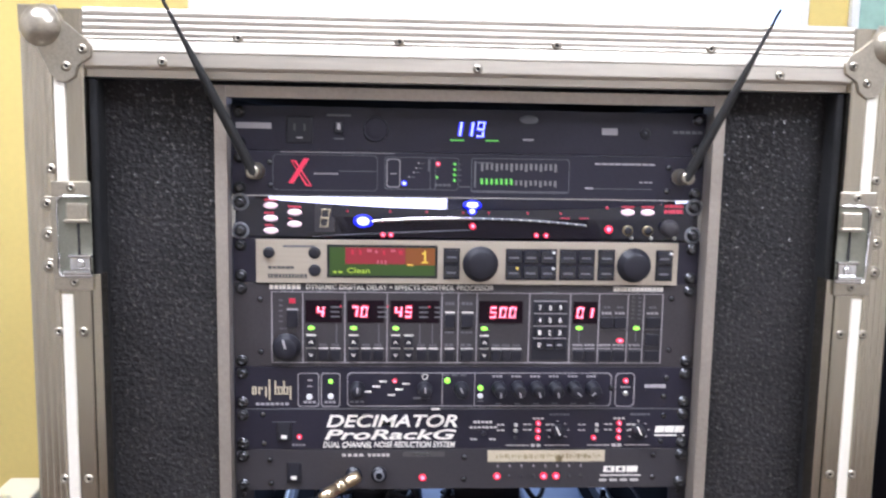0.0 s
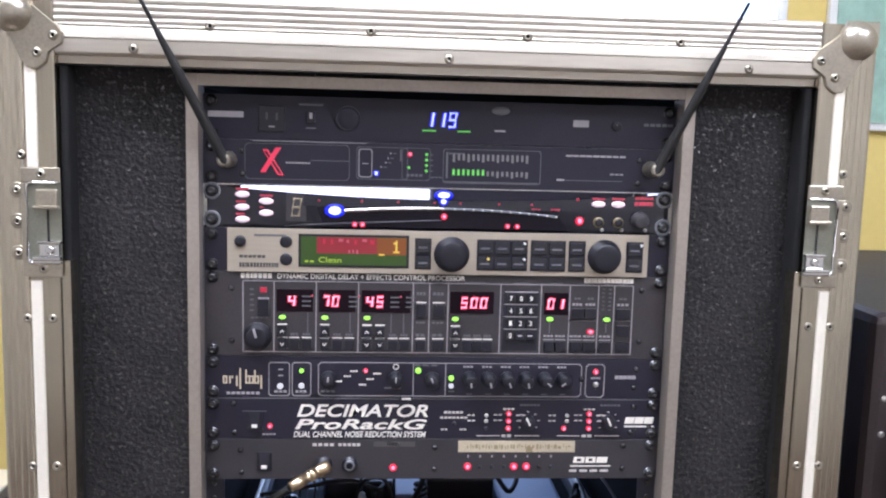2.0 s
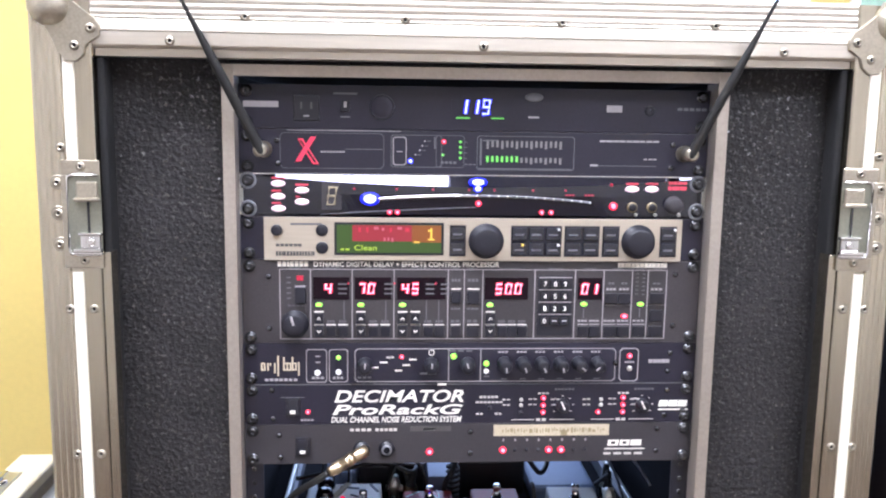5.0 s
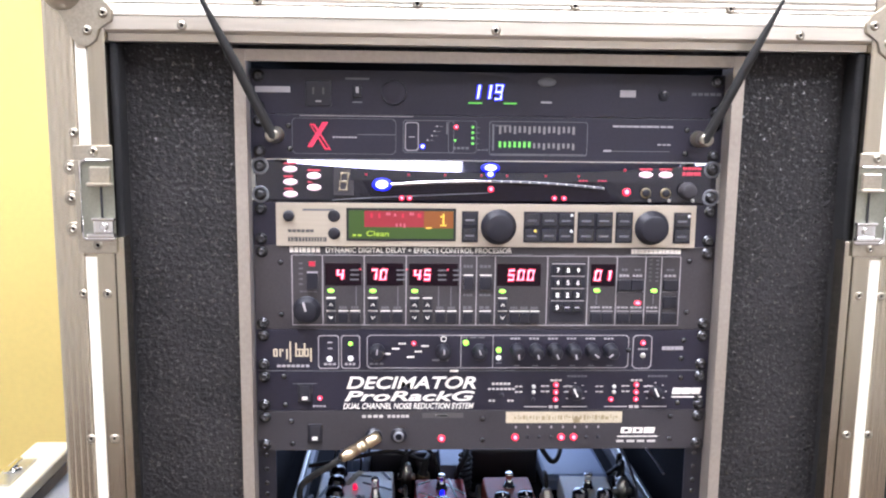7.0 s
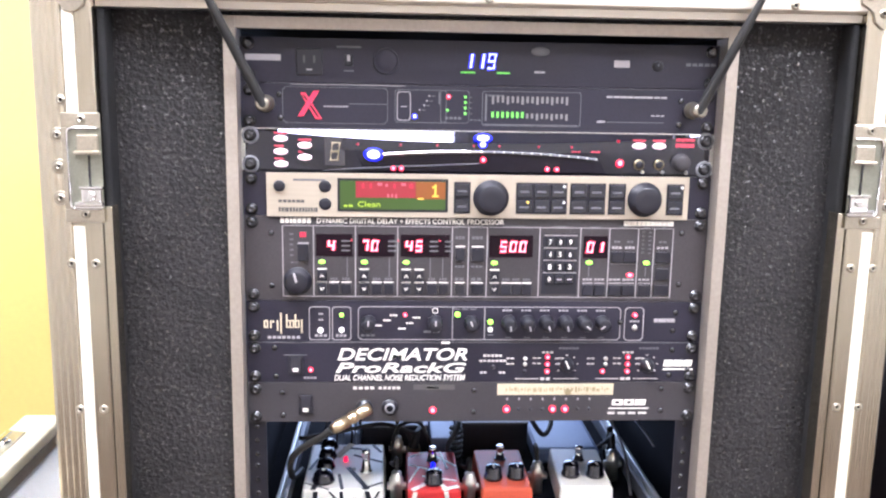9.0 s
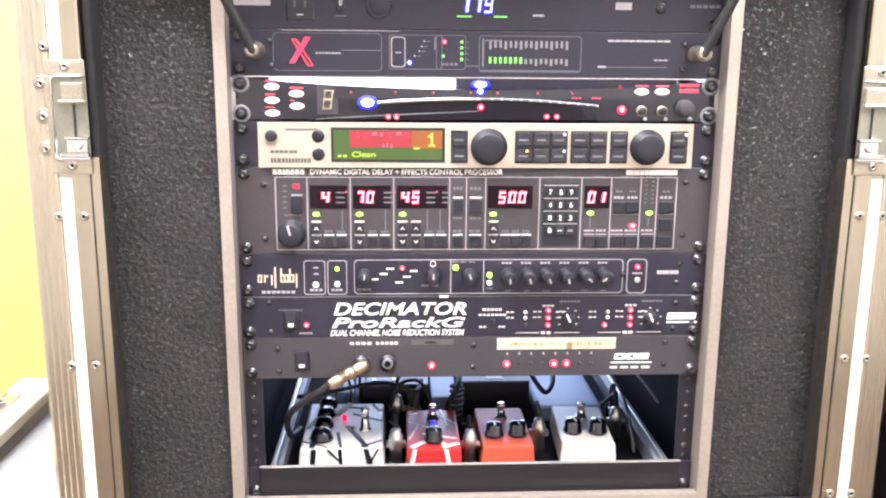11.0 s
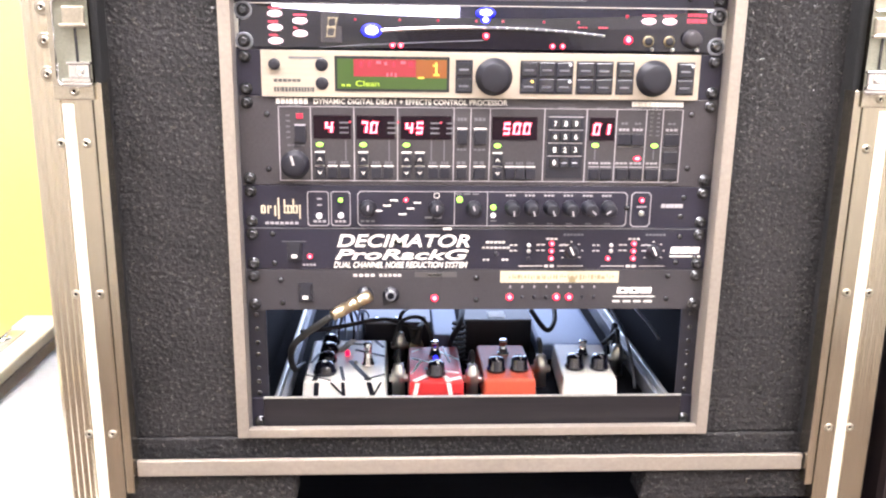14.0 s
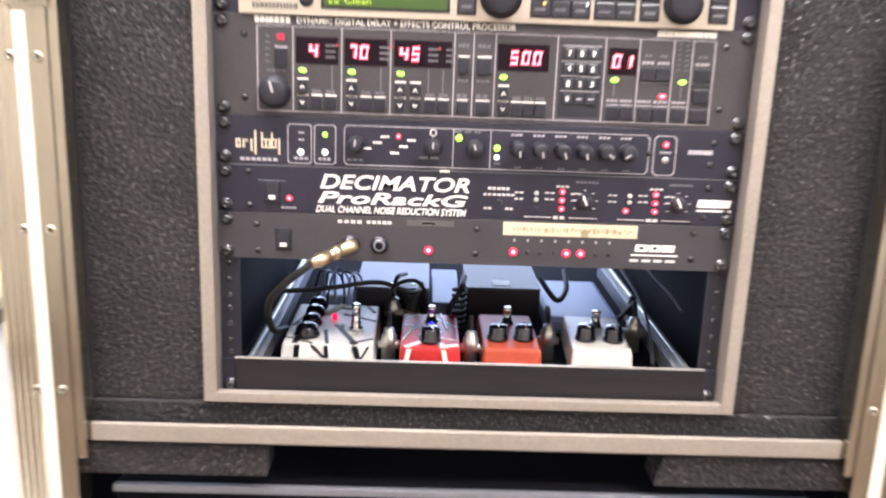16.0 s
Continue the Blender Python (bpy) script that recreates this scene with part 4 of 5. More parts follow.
d.blocks([1, 1, 0.5, 1.2, 1.2, 1, 1.1, 1.1, 1, 0.9, 1, 1, 0.6, 1], -205, -159 - 6, 4.5, 9.2, M_GREYPLASTIC, 0.0, 0.25)
frame_ = d.bar(-145.5, -33, 5.5, 39.5, M_PLASTIC, "display_frame", 0.6)
lcd = d.bar(-143, -35.5, 8, 37, M_LCDGREEN, "display", 0.9, parent=frame_)
d.bar(-127, -66, 20, 36.6, M_LCDRED, "red_field", 1.1, parent=lcd)
d.bar(-65.8, -35.8, 19, 36.6, M_LCDORANGE, "amber_field", 1.1, parent=lcd)
d.y -= 0.0006
d.bar(-64, -58, 18.5, 20, M_LCDYELLOW, "readout_mark", 0.9)
rnd = random.Random(4)
for i in range(7):
    x = -121 + i * 8
    d.bar(x, x + 2 + 3 * rnd.random(), 29 + rnd.random() * 4, 33.5 + rnd.random() * 2, M_LCDPINK if i in (2, 3, 5) else M_LEDREDDIM, "readout_mark", 0.8)
for i in range(3):
    d.bar(-95 + i * 4, -93 + i * 4, 19.5 + rnd.random(), 23 + rnd.random(), M_LCDPINK, "readout_mark", 0.8)
bm = bmesh.new()
for x0, x1, z0, z1 in ((-47, -45, 22, 34), (-49.3, -47, 30.3, 32), (-49.3, -42.8, 21.2, 22.9)):
    box(bm, x0 * mm, x1 * mm, d.y - 0.0008, d.y, d.z + z0 * mm, d.z + z1 * mm)
part("numeral", bm, M_LCDYELLOW, lcd)
d.text("Clean", -125, -102, 10.5, 16, M_LCDTEXT, proud=0.8)
d.bar(-139, -135.6, 10.4, 12.4, M_LCDTEXT, "readout_mark", 0.8)
d.bar(-134, -130, 10.4, 12.4, M_LCDTEXT, "readout_mark", 0.8)
d.y = -0.0036
for x0, x1, n, rows_ in ((-27, -10, 1, 2), (37, 90, 3, 2), (93, 130, 2, 2), (133, 151, 1, 2), (194, 212, 1, 2)):
    well = d.bar(x0, x1, 4.5, 37, M_PLASTIC, "key_block", 0.5)
    step = (x1 - x0) / n
    for i in range(n):
        for k in range(2):
            z0 = 6 + k * 16
            kk = d.bar(x0 + i * step + 1.2, x0 + (i + 1) * step - 1.2, z0, z0 + 13.5, M_GLOSS, "button", 2.2, parent=well, bevel=0.0006)
            d.bar(x0 + i * step + step * 0.22, x0 + (i + 1) * step - step * 0.25, z0 + 5, z0 + 6.6, M_FAINT, "marking", 2.5, parent=kk)
d.y = -0.0058
for x, z in ((49, 17), (86.5, 33.5), (86.5, 17), (209.5, 33.5)):
    d.led(x, z, 1.3, M_LEDYELLOW if x < 60 else M_LEDWHITE)
d.y = -0.0036
d.knob(11, 20.8, 18.5, 14, None, M_PLASTIC)
d.knob(171, 20.8, 18, 14, None, M_PLASTIC)

# two-unit digital delay with red readouts
e = Unit("digital_delay", 4, 2, M_DELAY, "dark grey digital delay with red readouts and small keys")
e.blocks([1, 1, 0.6, 1, 1, 1, 1], -204, -172, 81.5, 86.8, M_INK, 0.0, 0.2)
e.text("DYNAMIC DIGITAL DELAY + EFFECTS CONTROL PROCESSOR", -167, 26, 81.5, 86.8)
e.blocks([0.7, 1, 0.5, 1.1, 1, 1.1, 1.1, 1, 0.8, 1.1, 1.1, 0.6, 1], 152, 205, 81.5, 86.5, M_INK, 0.0, 0.12)
COLS = (-202, -170.5, -127.5, -84, -27.5, -10.5, 9, 64, 107, 137.5, 168, 185, 205)
e.bar(-202, 205, 78.4, 79.1, M_DIMINK, "panel_line", 0.5)
e.bar(-202, 205, 4.3, 5.1, M_DIMINK, "panel_line", 0.5)
for x in COLS:
    e.bar(x - 0.5, x + 0.5, 5.1, 78.4, M_DIMINK, "panel_line", 0.5)
for x0, x1 in zip(COLS, COLS[1:]):
    e.bar(x0 + (x1 - x0) * 0.3, x1 - (x1 - x0) * 0.3, 79.6, 80.4, M_FAINT)
e.knob(-187, 21, 14.5, 12, -15, None, M_DIMINK)
e.button(-186.5, -175.5, 43, 60, 3.5, M_PLASTIC, "slide_switch")
e.bar(-186.5, -175.5, 59, 61.5, M_DIMINK)
e.bar(-184.5, -178, 67, 72, M_LEDREDDIM, "led", 0.9)
for z in (70, 64.5, 59, 53.5, 48):
    e.bar(-195, -191, z - 0.7, z + 0.7, M_FAINT)
e.dashes(-194, -176, 39.5, 41, 4, M_FAINT)


def readout(x0, x1, text, t0, t1, lines=()):
    w = e.bar(x0, x1, 47, 70.5, M_REDWINDOW, "readout", 0.6, bevel=0.0003)
    e.digits(text, t0, t1, 52.5, 64.5, M_DIGITRED, w, M_DIGITREDHALO)
    for x, n in lines:
        for i in range(3):
            e.bar(x, x + 9, 52.5 + i * 5, 54 + i * 5, M_FAINT, "marking", 0.9, parent=w)
        if n:
            e.led(x + 10.5, 64, 1.1, M_LEDREDDIM, parent=w)


readout(-168, -130.5, "4", -157, -146.5, ((-145 + 3, 1),))
readout(-125, -87, "70", -122, -102, ((-98 + 4, 1),))
readout(-81, -30, "45", -77, -56, ((-51, 1), (-41 + 6, 0)))
readout(11, 57, "500", 21.5, 52)
readout(110, 136, "01", 113, 133)


def key_pair(x, w=9.0):
    """Two stacked arrow keys."""
    for z0, up in ((21, 1), (7.5, 0)):
        k = e.button(x - w / 2, x + w / 2, z0, z0 + 11.5, 3.0, M_PLASTIC, "key")
        bm = bmesh.new()
        for s in (-1, 1):
            vs = [bm.verts.new(e.at(x + s * dx, z0 + 5.8 + (dz if up else -dz), y)) for y in (3.4, 2.8) for dx, dz in ((0, 2.0), (2.4, -1.4), (1.4, -1.4), (0, 0.5))]
            for f in ((0, 1, 2, 3), (4, 7, 6, 5), (0, 4, 5, 1), (1, 5, 6, 2), (2, 6, 7, 3), (3, 7, 4, 0)):
                bm.faces.new([vs[i] for i in f])
        part("arrow", bm, M_INK, k)
    e.bar(x - w / 2 - 0.4, x + w / 2 + 0.4, 33, 34.4, M_INK)
    e.bar(x - w / 2 - 0.4, x + w / 2 + 0.4, 19.2, 20.4, M_INK)


def flat_key(x, w=10.0):
    e.button(x - w / 2, x + w / 2, 7.5, 18.2, 2.6, M_PLASTIC, "key")
    e.bar(x - w / 2, x + w / 2, 19.2, 20.4, M_INK)
    e.dashes(x - w / 2 + 1, x + w / 2 - 1, 22, 24.5, 3, M_FAINT)


for x in (-162, -118.5, -75, -61.5, 17.5):
    key_pair(x)
for x in (-149.5, -137, -105.5, -93, -48, -36, 30, 40.5, 51.5):
    flat_key(x)
for x in (-162, -118.5, -75, 17):
    e.oval(x, 41.2, 3.5, 2.1, M_LEDGREEN, "led", 1.2)
for x in (-136, -92.5, -50, -37):
    e.bar(x - 0.5, x + 0.5, 25.5, 46, M_FAINT, "panel_line", 0.4)
for x0, x1 in ((-25, -13), (-8, 6.5)):
    e.dashes(x0 + 1, x1 - 1, 66, 69, 3, M_FAINT)
    e.bar(x0 + 1, x1 - 1, 57.5, 58.9, M_INK)
    e.button(x0 + 1, x1 - 1, 43, 56.5, 3, M_PLASTIC, "key")
    e.dashes(x0 + 1, x1 - 1, 36, 38, 3, M_FAINT)
    e.bar(x0 + 1, x1 - 1, 19.2, 20.4, M_INK)
    e.dashes(x0 + 1, x1 - 1, 22, 25, 2, M_FAINT)
    e.button(x0 + 1, x1 - 1, 7.5, 18.2, 2.6, M_PLASTIC, "key")
pad = e.bar(67, 104.5, 8, 73, M_PLASTIC, "keypad", 0.5)
for r, line in enumerate(("789", "456", "123", "0")):
    for k in range(3):
        x, z = 75 + k * 10.6, 64 - r * 13.2
        key = e.bar(x - 4.4, x + 4.4, z - 4.6, z + 4.6, M_GLOSS, "key", 2.4, parent=pad, bevel=0.0005)
        if k < len(line):
            e.text(line[k], x - 1.5, x + 1.5, z - 2.4, z + 2.6, proud=2.5, parent=key, name="numeral")
        else:
            e.bar(x - 2.5, x + 2.5, z - 0.7, z + 0.7, M_DIMINK, "marking", 2.7, parent=key)
    e.bar(68.5, 103.5, 70.2 - r * 13.2, 71.3 - r * 13.2, M_DIMINK, "marking", 0.8)
e.oval(117, 42.2, 3.6, 2.2, M_LEDGREEN, "led", 1.2)
e.oval(178, 42.2, 3.6, 2.2, M_LEDGREEN, "led", 1.2)
e.oval(161, 29, 4.0, 2.7, M_LEDRED, "led", 1.2)
e.bar(116.5, 117.5, 27, 38, M_FAINT, "panel_line", 0.4)
e.bar(177, 178, 28, 38, M_FAINT, "panel_line", 0.4)
for x, w in ((116.5, 11), (129, 11), (145.5, 13), (160, 13), (177, 13), (195, 15)):
    e.button(x - w / 2, x + w / 2, 7.5, 18.2, 2.6, M_PLASTIC, "key")
    if x < 190:
        e.bar(x - w / 2, x + w / 2, 19.6, 20.6, M_DIMINK)
        e.dashes(x - w / 2, x + w / 2, 23, 25, 3, M_DIMINK)
for x, w in ((146, 13), (160, 13), (195, 15)):
    e.button(x - w / 2, x + w / 2, 43, 54, 2.6, M_PLASTIC, "key")
    e.dashes(x - w / 2 + 1, x + w / 2 - 1, 57, 59.5, 3, M_DIMINK)
    e.dashes(x - w / 2 + 3, x + w / 2 - 3, 63.5, 65.5, 2, M_FAINT)
e.bar(140, 168, 40.5, 41.5, M_FAINT)
e.bar(186, 204, 40.5, 41.5, M_FAINT)
for i in range(6):
    e.bar(172, 175, 52 + i * 4.4, 54 + i * 4.4, M_GREYPLASTIC, "meter_segment", 0.6)
    e.bar(179, 182, 52 + i * 4.4, 53.2 + i * 4.4, M_FAINT)
e.button(188, 202, 24, 36, 2.4, M_PLASTIC, "key")
e.dashes(188, 201, 26, 28, 3, M_FAINT)
e.small_screws((-213.5, 71), (-213.5, 16), (214, 74), (214, 19))

# wah controller
f = Unit("wah_controller", 6, 1, M_BLACK, "black wah controller with small knobs and outlined sections")
for x, z0, z1 in ((-222, 15, 23), (-219, 15, 23), (-215.5, 15, 23), (-213, 20.5, 23), (-208.5, 12, 23), (-205, 9, 31), (-199, 15, 29.5), (-195.5, 15, 23.5), (-192, 15, 23.5), (-190, 15, 29.5), (-186.5, 15, 23.5), (-183.5, 9.5, 24)):
    f.bar(x - 0.8, x + 0.8, z0, z1, M_TAPE, "trade_mark", 0.4)
for x in (-220.5, -197.3, -193.7, -188.3):
    for z in (15, 22):
        f.bar(x - 1.2, x + 1.2, z, z + 1.4, M_TAPE, "trade_mark", 0.45)
f.dashes(-219, -184, 3.4, 6.2, 7, M_DIMINK)
f.outline(-176, -154, 1.8, 38, None, 0.8)
f.outline(-152, -132, 1.8, 38, None, 0.8)
f.led(-164, 12.5, 3.1, M_LEDWHITE, "lit_button")
f.led(-142, 13, 3.0, M_LEDWHITE, "lit_button")
f.led(-142, 29, 2.3, M_LEDGREEN)
f.bar(-166, -161, 29.5, 31, M_DIMINK)
f.bar(-166, -161, 23, 24.5, M_DIMINK)
f.dashes(-170, -156, 5.5, 8, 3, M_DIMINK)
f.dashes(-148, -136, 5.5, 8, 3, M_DIMINK)
f.outline(-125, 154, 2, 38.5, None, 0.8, 3)
f.bar(-26, -25.2, 3, 38, M_DIMINK, "panel_line", 0.5)
f.bar(8, 8.8, 3, 38, M_DIMINK, "panel_line", 0.5)
f.knob(-114, 21, 8.2, 17, 5, None, M_DIMINK)
f.dashes(-122, -106, 6, 8, 3, M_FAINT)
for x, z in ((-87, 29), (-94, 23.5), (-103, 18), (-63, 26.5), (-70, 20.5), (-78, 14.5)):
    f.dashes(x - 4.5, x + 3.5, z - 0.9, z + 0.7, 3, M_INK, 0.9)
f.led(-75.5, 29.5, 2.4, M_LEDRED)
f.knob(-44, 21, 8.2, 17, 0, None, M_DIMINK)
f.outline(-47, -41, 31, 37, M_INK, 0.7, 1.5)
f.dashes(-56, -36, 10, 12, 2, M_FAINT)
f.led(-20.5, 30, 3.1, M_LEDGREEN)
f.dashes(-25, 2, 35, 36.5, 3, M_FAINT)
f.knob(-5.5, 21, 8.2, 17, -20, None, M_DIMINK)
f.led(14.5, 22, 2.9, M_LEDGREEN)
f.led(14.5, 13.5, 2.7, M_LEDWHITE, "lit_button")
f.bar(12, 18, 7, 8.5, M_FAINT)
for x, ang in ((34, -5), (54, -15), (74, -20), (94, -12), (114, -50), (134, 55)):
    f.dashes(x - 7, x + 4, 33.5, 35.5, 3, M_DIMINK)
    f.knob(x, 22, 8.0, 17, 180 + ang, M_PLASTIC, M_DIMINK)
    f.dashes(x - 3, x + 4, 4, 5.4, 2, M_FAINT)
f.outline(158, 179, 1.5, 38.5, None, 0.9, 3)
f.led(169, 30, 2.9, M_LEDRED)
f.dashes(164, 175, 22, 24, 4, M_DIMINK)
f.led(169.5, 16, 3.0, M_STEEL, "push_button")
f.dashes(190, 213, 22, 26, 5, M_DIMINK, 0.95)
f.small_screws((213, 33), (211, 13), (157 - 3, 22))

# noise reduction unit
g = Unit("noise_gate", 7, 1, M_BLACK, "black noise reduction unit with large white lettering")
g.bar(-236, 236, 43.4, 44.1, M_FAINT, "top_edge_line", 0.5)
rocker(g, -190, 20)
g.bar(-203, -178, 29.5, 30.3, M_FAINT)
g.led(-174.5, 14, 2.7, M_LEDRED)
g.dashes(-182, -168, 4, 6, 4, M_DIMINK)
for s, x0, x1, z0, z1 in (("DECIMATOR", -146.5, -9, 24, 37.5), ("ProRackG", -148.5, -10, 10.5, 21.5)):
    bm = lettering(s, x0 * mm, x1 * mm, g.z + z0 * mm, g.z + z1 * mm, g.y - 0.0002, 0.25, 0.02)
    part("title", bm, M_INK, g.ob, "bold white slanted title")
g.text("DUAL CHANNEL NOISE REDUCTION SYSTEM", -150, -11, 1.8, 8.2, None, 0.25)
g.bar(-37, -28, 42.6, 44.6, M_INK, "sticker", 0.8)


def gate_channel(x):
    """One channel: two small switches, a column of three lamps and a knob with a scale."""
    g.dashes(x + 8, x + 20, 25.5, 27, 2, M_MIDINK)
    g.dashes(x + 10, x + 20, 19.5, 21, 2, M_MIDINK)
    for dz in (26.5, 20.5):
        g.led(x - 24, dz - 0.5, 2.2, M_STEEL, "switch_cap")
        g.dashes(x - 44, x - 35, dz - 1, dz + 0.5, 2, M_MIDINK)
        g.dashes(x - 16, x - 6, dz - 0.5, dz + 0.8, 2, M_MIDINK)
    for z in (28, 20, 12):
        g.led(x, z, 2.8, M_LEDRED)
    g.dashes(x - 6, x + 7, 32, 34, 3, M_MIDINK)
    g.dashes(x + 12, x + 34, 36.5, 38.5, 6, M_FAINT)
    g.knob(x + 21, 19.5, 7.5, 10, -25, None, None, True, 1.0)
    for i in range(7):
        t = radians(-130 + i * 43)
        g.bar(x + 21 + 11.5 * math.sin(t) - 1.1, x + 21 + 11.5 * math.sin(t) + 1.1, 19.5 + 10.5 * math.cos(t) - 0.5, 19.5 + 10.5 * math.cos(t) + 0.5, M_MIDINK)
    g.bar(x - 34, x - 9, 3.2, 4.0, M_MIDINK)
    g.bar(x + 7, x + 34, 3.2, 4.0, M_MIDINK)
    g.dashes(x - 7, x + 5, 2, 5, 2, M_MIDINK)


gate_channel(77)
gate_channel(164)
g.led(137, 12, 2.7, M_LEDRED)
g.led(53, 12, 2.0, M_PLASTIC)
g.dashes(8, 29, 28, 30.5, 5, M_MIDINK)
g.dashes(4, 34, 22.5, 24.5, 7, M_MIDINK)
for x in (9, 29):
    g.dashes(x - 4, x + 4, 9.5, 11.5, 2, M_MIDINK)
g.led(19, 17, 2.4, M_PLASTIC, "toggle")
g.blocks([1, 1, 1], 203, 236, 17.5, 24.5, M_INK, 0.2, 0.08)
g.bar(203, 236, 13.5, 15, M_INK, "trade_mark")
g.small_screws((-212, 38), (-211, 7), (212, 36), (210, 8), (230, 13))

# loop switcher with a jack
k = Unit("loop_switcher", 8, 1, M_GREYBLACK, "dark grey loop switcher with red lights and a jack")
rocker(k, -180, 20)
for x, n in ((-118, 4), (-91, 5)):
    k.dashes(x - 12, x + 12, 36.5, 39.5, n, M_MIDINK)
    bm = lathe(bmesh.new(), facing(*k.at(x, 17)), ((0.0085, 0), (0.0085, 0.0025), (0.0062, 0.003), (0.0056, 0.005), (0.0040, 0.005), (0.0040, 0.001), (0.001, 0.0008)), 22)
    jk = part("jack", bm, M_PLASTIC, k.ob, "black and steel jack socket")
    part("ring", lathe(bmesh.new(), facing(*k.at(x, 17)), ((0.0056, 0.004), (0.0056, 0.0056), (0.0046, 0.006)), 18), M_GREYMETAL, jk)
    part("hole", lathe(bmesh.new(), facing(*k.at(x, 17)), ((0.0036, 0.005), (0.0036, 0.0062), (0.002, 0.0063)), 16), M_INNER, jk)
k.bar(-66, -22, 36, 41.5, M_GREYPLASTIC, "label_strip")
k.dashes(-52, -38, 37.3, 39.8, 4, M_DIMINK)
k.led(-45, 13, 4.0, M_LEDRED)
for x in (34.5, 84.5, 98):
    k.led(x, 14, 4.0, M_LEDRED)
for i in range(8):
    x = 35 + i * 12.8
    k.bar(x - 0.9, x + 0.9, 24, 26.6, M_DIMINK)
    if i not in (0, 4, 5):
        k.led(x, 14, 1.8, M_PLASTIC, "dark_led")
k.bar(24, 150, 30, 42.5, M_TAPE, "tape_strip", 0.5)
k.bar(97, 104, 30.2, 36, M_BRASS, "stain", 0.6)
rnd = random.Random(9)
x = 33.0
bm = bmesh.new()
while x < 144:
    w = 1 + 3.5 * rnd.random() ** 2
    box(bm, x * mm, (x + w) * mm, k.y - 0.0007, k.y, k.z + (33.2 + 2.5 * rnd.random()) * mm, k.z + (36.8 + 2.6 * rnd.random()) * mm)
    x += w + 0.8 + 1.5 * rnd.random()
part("handwriting", bm, M_BRASS, k.ob, "faded pencil marks")["kind"] = "stuff"
k.blocks([1.1, 1, 1.1], 149, 188, 18, 24.5, M_INK, 0.12, 0.1, (0, 1))
k.bar(146, 190, 13.8, 15, M_INK, "trade_mark")
k.dashes(145, 190, 7.8, 10.3, 4, M_MIDINK)
k.small_screws((-205, 33), (-204, 8), (-1, 35), (-1, 11), (203, 37), (203, 12))

# gold jack plug and its lead
plug = thing("jack_plug", -0.118, -0.004, k.z + 0.017, "gold jack plug with black lead in the switcher", "jack plug")
pa, pb = Vector((-0.1155, -0.010, k.z + 0.0175)), Vector((-0.1495, -0.034, k.z + 0.0055))
way = (pb - pa)
m = Matrix.Translation(pa) @ way.to_track_quat("Z", "Y").to_matrix().to_4x4()
L = way.length
part("sleeve", lathe(bmesh.new(), m, ((0.003, -0.004), (0.0060, -0.0035), (0.0064, 0.001), (0.0064, 0.010), (0.0056, 0.011), (0.0056, 0.014), (0.0066, 0.0145), (0.0066, 0.020), (0.0057, 0.0205), (0.0057, 0.026), (0.0064, 0.0265), (0.0064, L - 0.006), (0.0055, L - 0.004), (0.0052, L), (0.0035, L + 0.001)), 20), M_GOLD, plug, "worn gold plated sleeve")
part("tip", lathe(bmesh.new(), facing(-0.118, -0.001, k.z + 0.017), ((0.0032, -0.004), (0.0032, 0.012), (0.002, 0.014)), 14), M_GOLD, plug)
q = pb + way.normalized() * 0.002
part("lead", tube(bmesh.new(), [q, (-0.164, -0.030, 0.794), (-0.178, -0.012, 0.779), (-0.195, 0.012, 0.757), (-0.202, 0.035, 0.735), (-0.203, 0.07, 0.705), (-0.2, 0.14, 0.682)], 0.0036, 10, 8), M_RUBBER, plug, "black instrument lead")

# ---- pull-out pedal tray ----
TZ = 0.672
tray = thing("rack_tray", 0, 0, 0.667, "black pull out rack tray with silver side rails", "tray", "units in the rack")
part("front_lip", boxed(-0.2275, 0.2275, -0.004, 0.0005, 0.667, 0.701, 0.0012), M_LIP, tray)
part("lip_edge", boxed(-0.2275, 0.2275, -0.0045, -0.0015, 0.7013, 0.7030, 0.0006), M_STEEL, tray, "bare metal top edge")
part("floor_plate", boxed(-0.222, 0.222, 0.011, 0.44, 0.6685, 0.6705), M_INNER, tray)
for s in (-1, 1):
    p, q = sorted((s * 0.2135, s * 0.2185))
    rail = part("side_rail", boxed(p, q, 0.012, 0.44, 0.671, 0.697, 0.001), M_STEEL, tray, "silver steel side rail")
    p, q = sorted((s * 0.2075, s * 0.2133))
    part("inner_rail", boxed(p, q, 0.016, 0.44, 0.671, 0.690, 0.001), M_GREYMETAL, rail)
    shared("screw", SMALL_SCREW, rail, s * 0.216, 0.0119, 0.690)
    p, q = sorted((s * 0.2280, s * 0.2410))
    ear = part("ear", boxed(p, q, 0.000, 0.0030, 0.667, 0.700, 0.0006), M_BLACK, tray)
    shared("screw", SCREW, ear, s * 0.2325, 0.0, 0.6737)

bm = lathe(bmesh.new(), pose(0, 0, 0), ((0.0114, 0), (0.0114, 0.003), (0.0100, 0.005), (0.0096, 0.0140), (0.0080, 0.0160), (0.0020, 0.0167)), 20)
PEDAL_KNOB = mesh_of("pedal_knob", bm, M_GLOSS)
bm = lathe(bmesh.new(), pose(0, 0, 0), ((0.0135, 0), (0.0135, 0.003), (0.0122, 0.0045), (0.0112, 0.0095), (0.0085, 0.0125), (0.0040, 0.014)), 22)
DOME_KNOB = mesh_of("dome_knob", bm, M_GLOSS)
bm = lathe(bmesh.new(), pose(0, 0, 0), ((0.0022, 0.013), (0.0022, 0.0146), (0.001, 0.0149)), 10)
DOME_DOT = mesh_of("dome_dot", bm, M_INK)
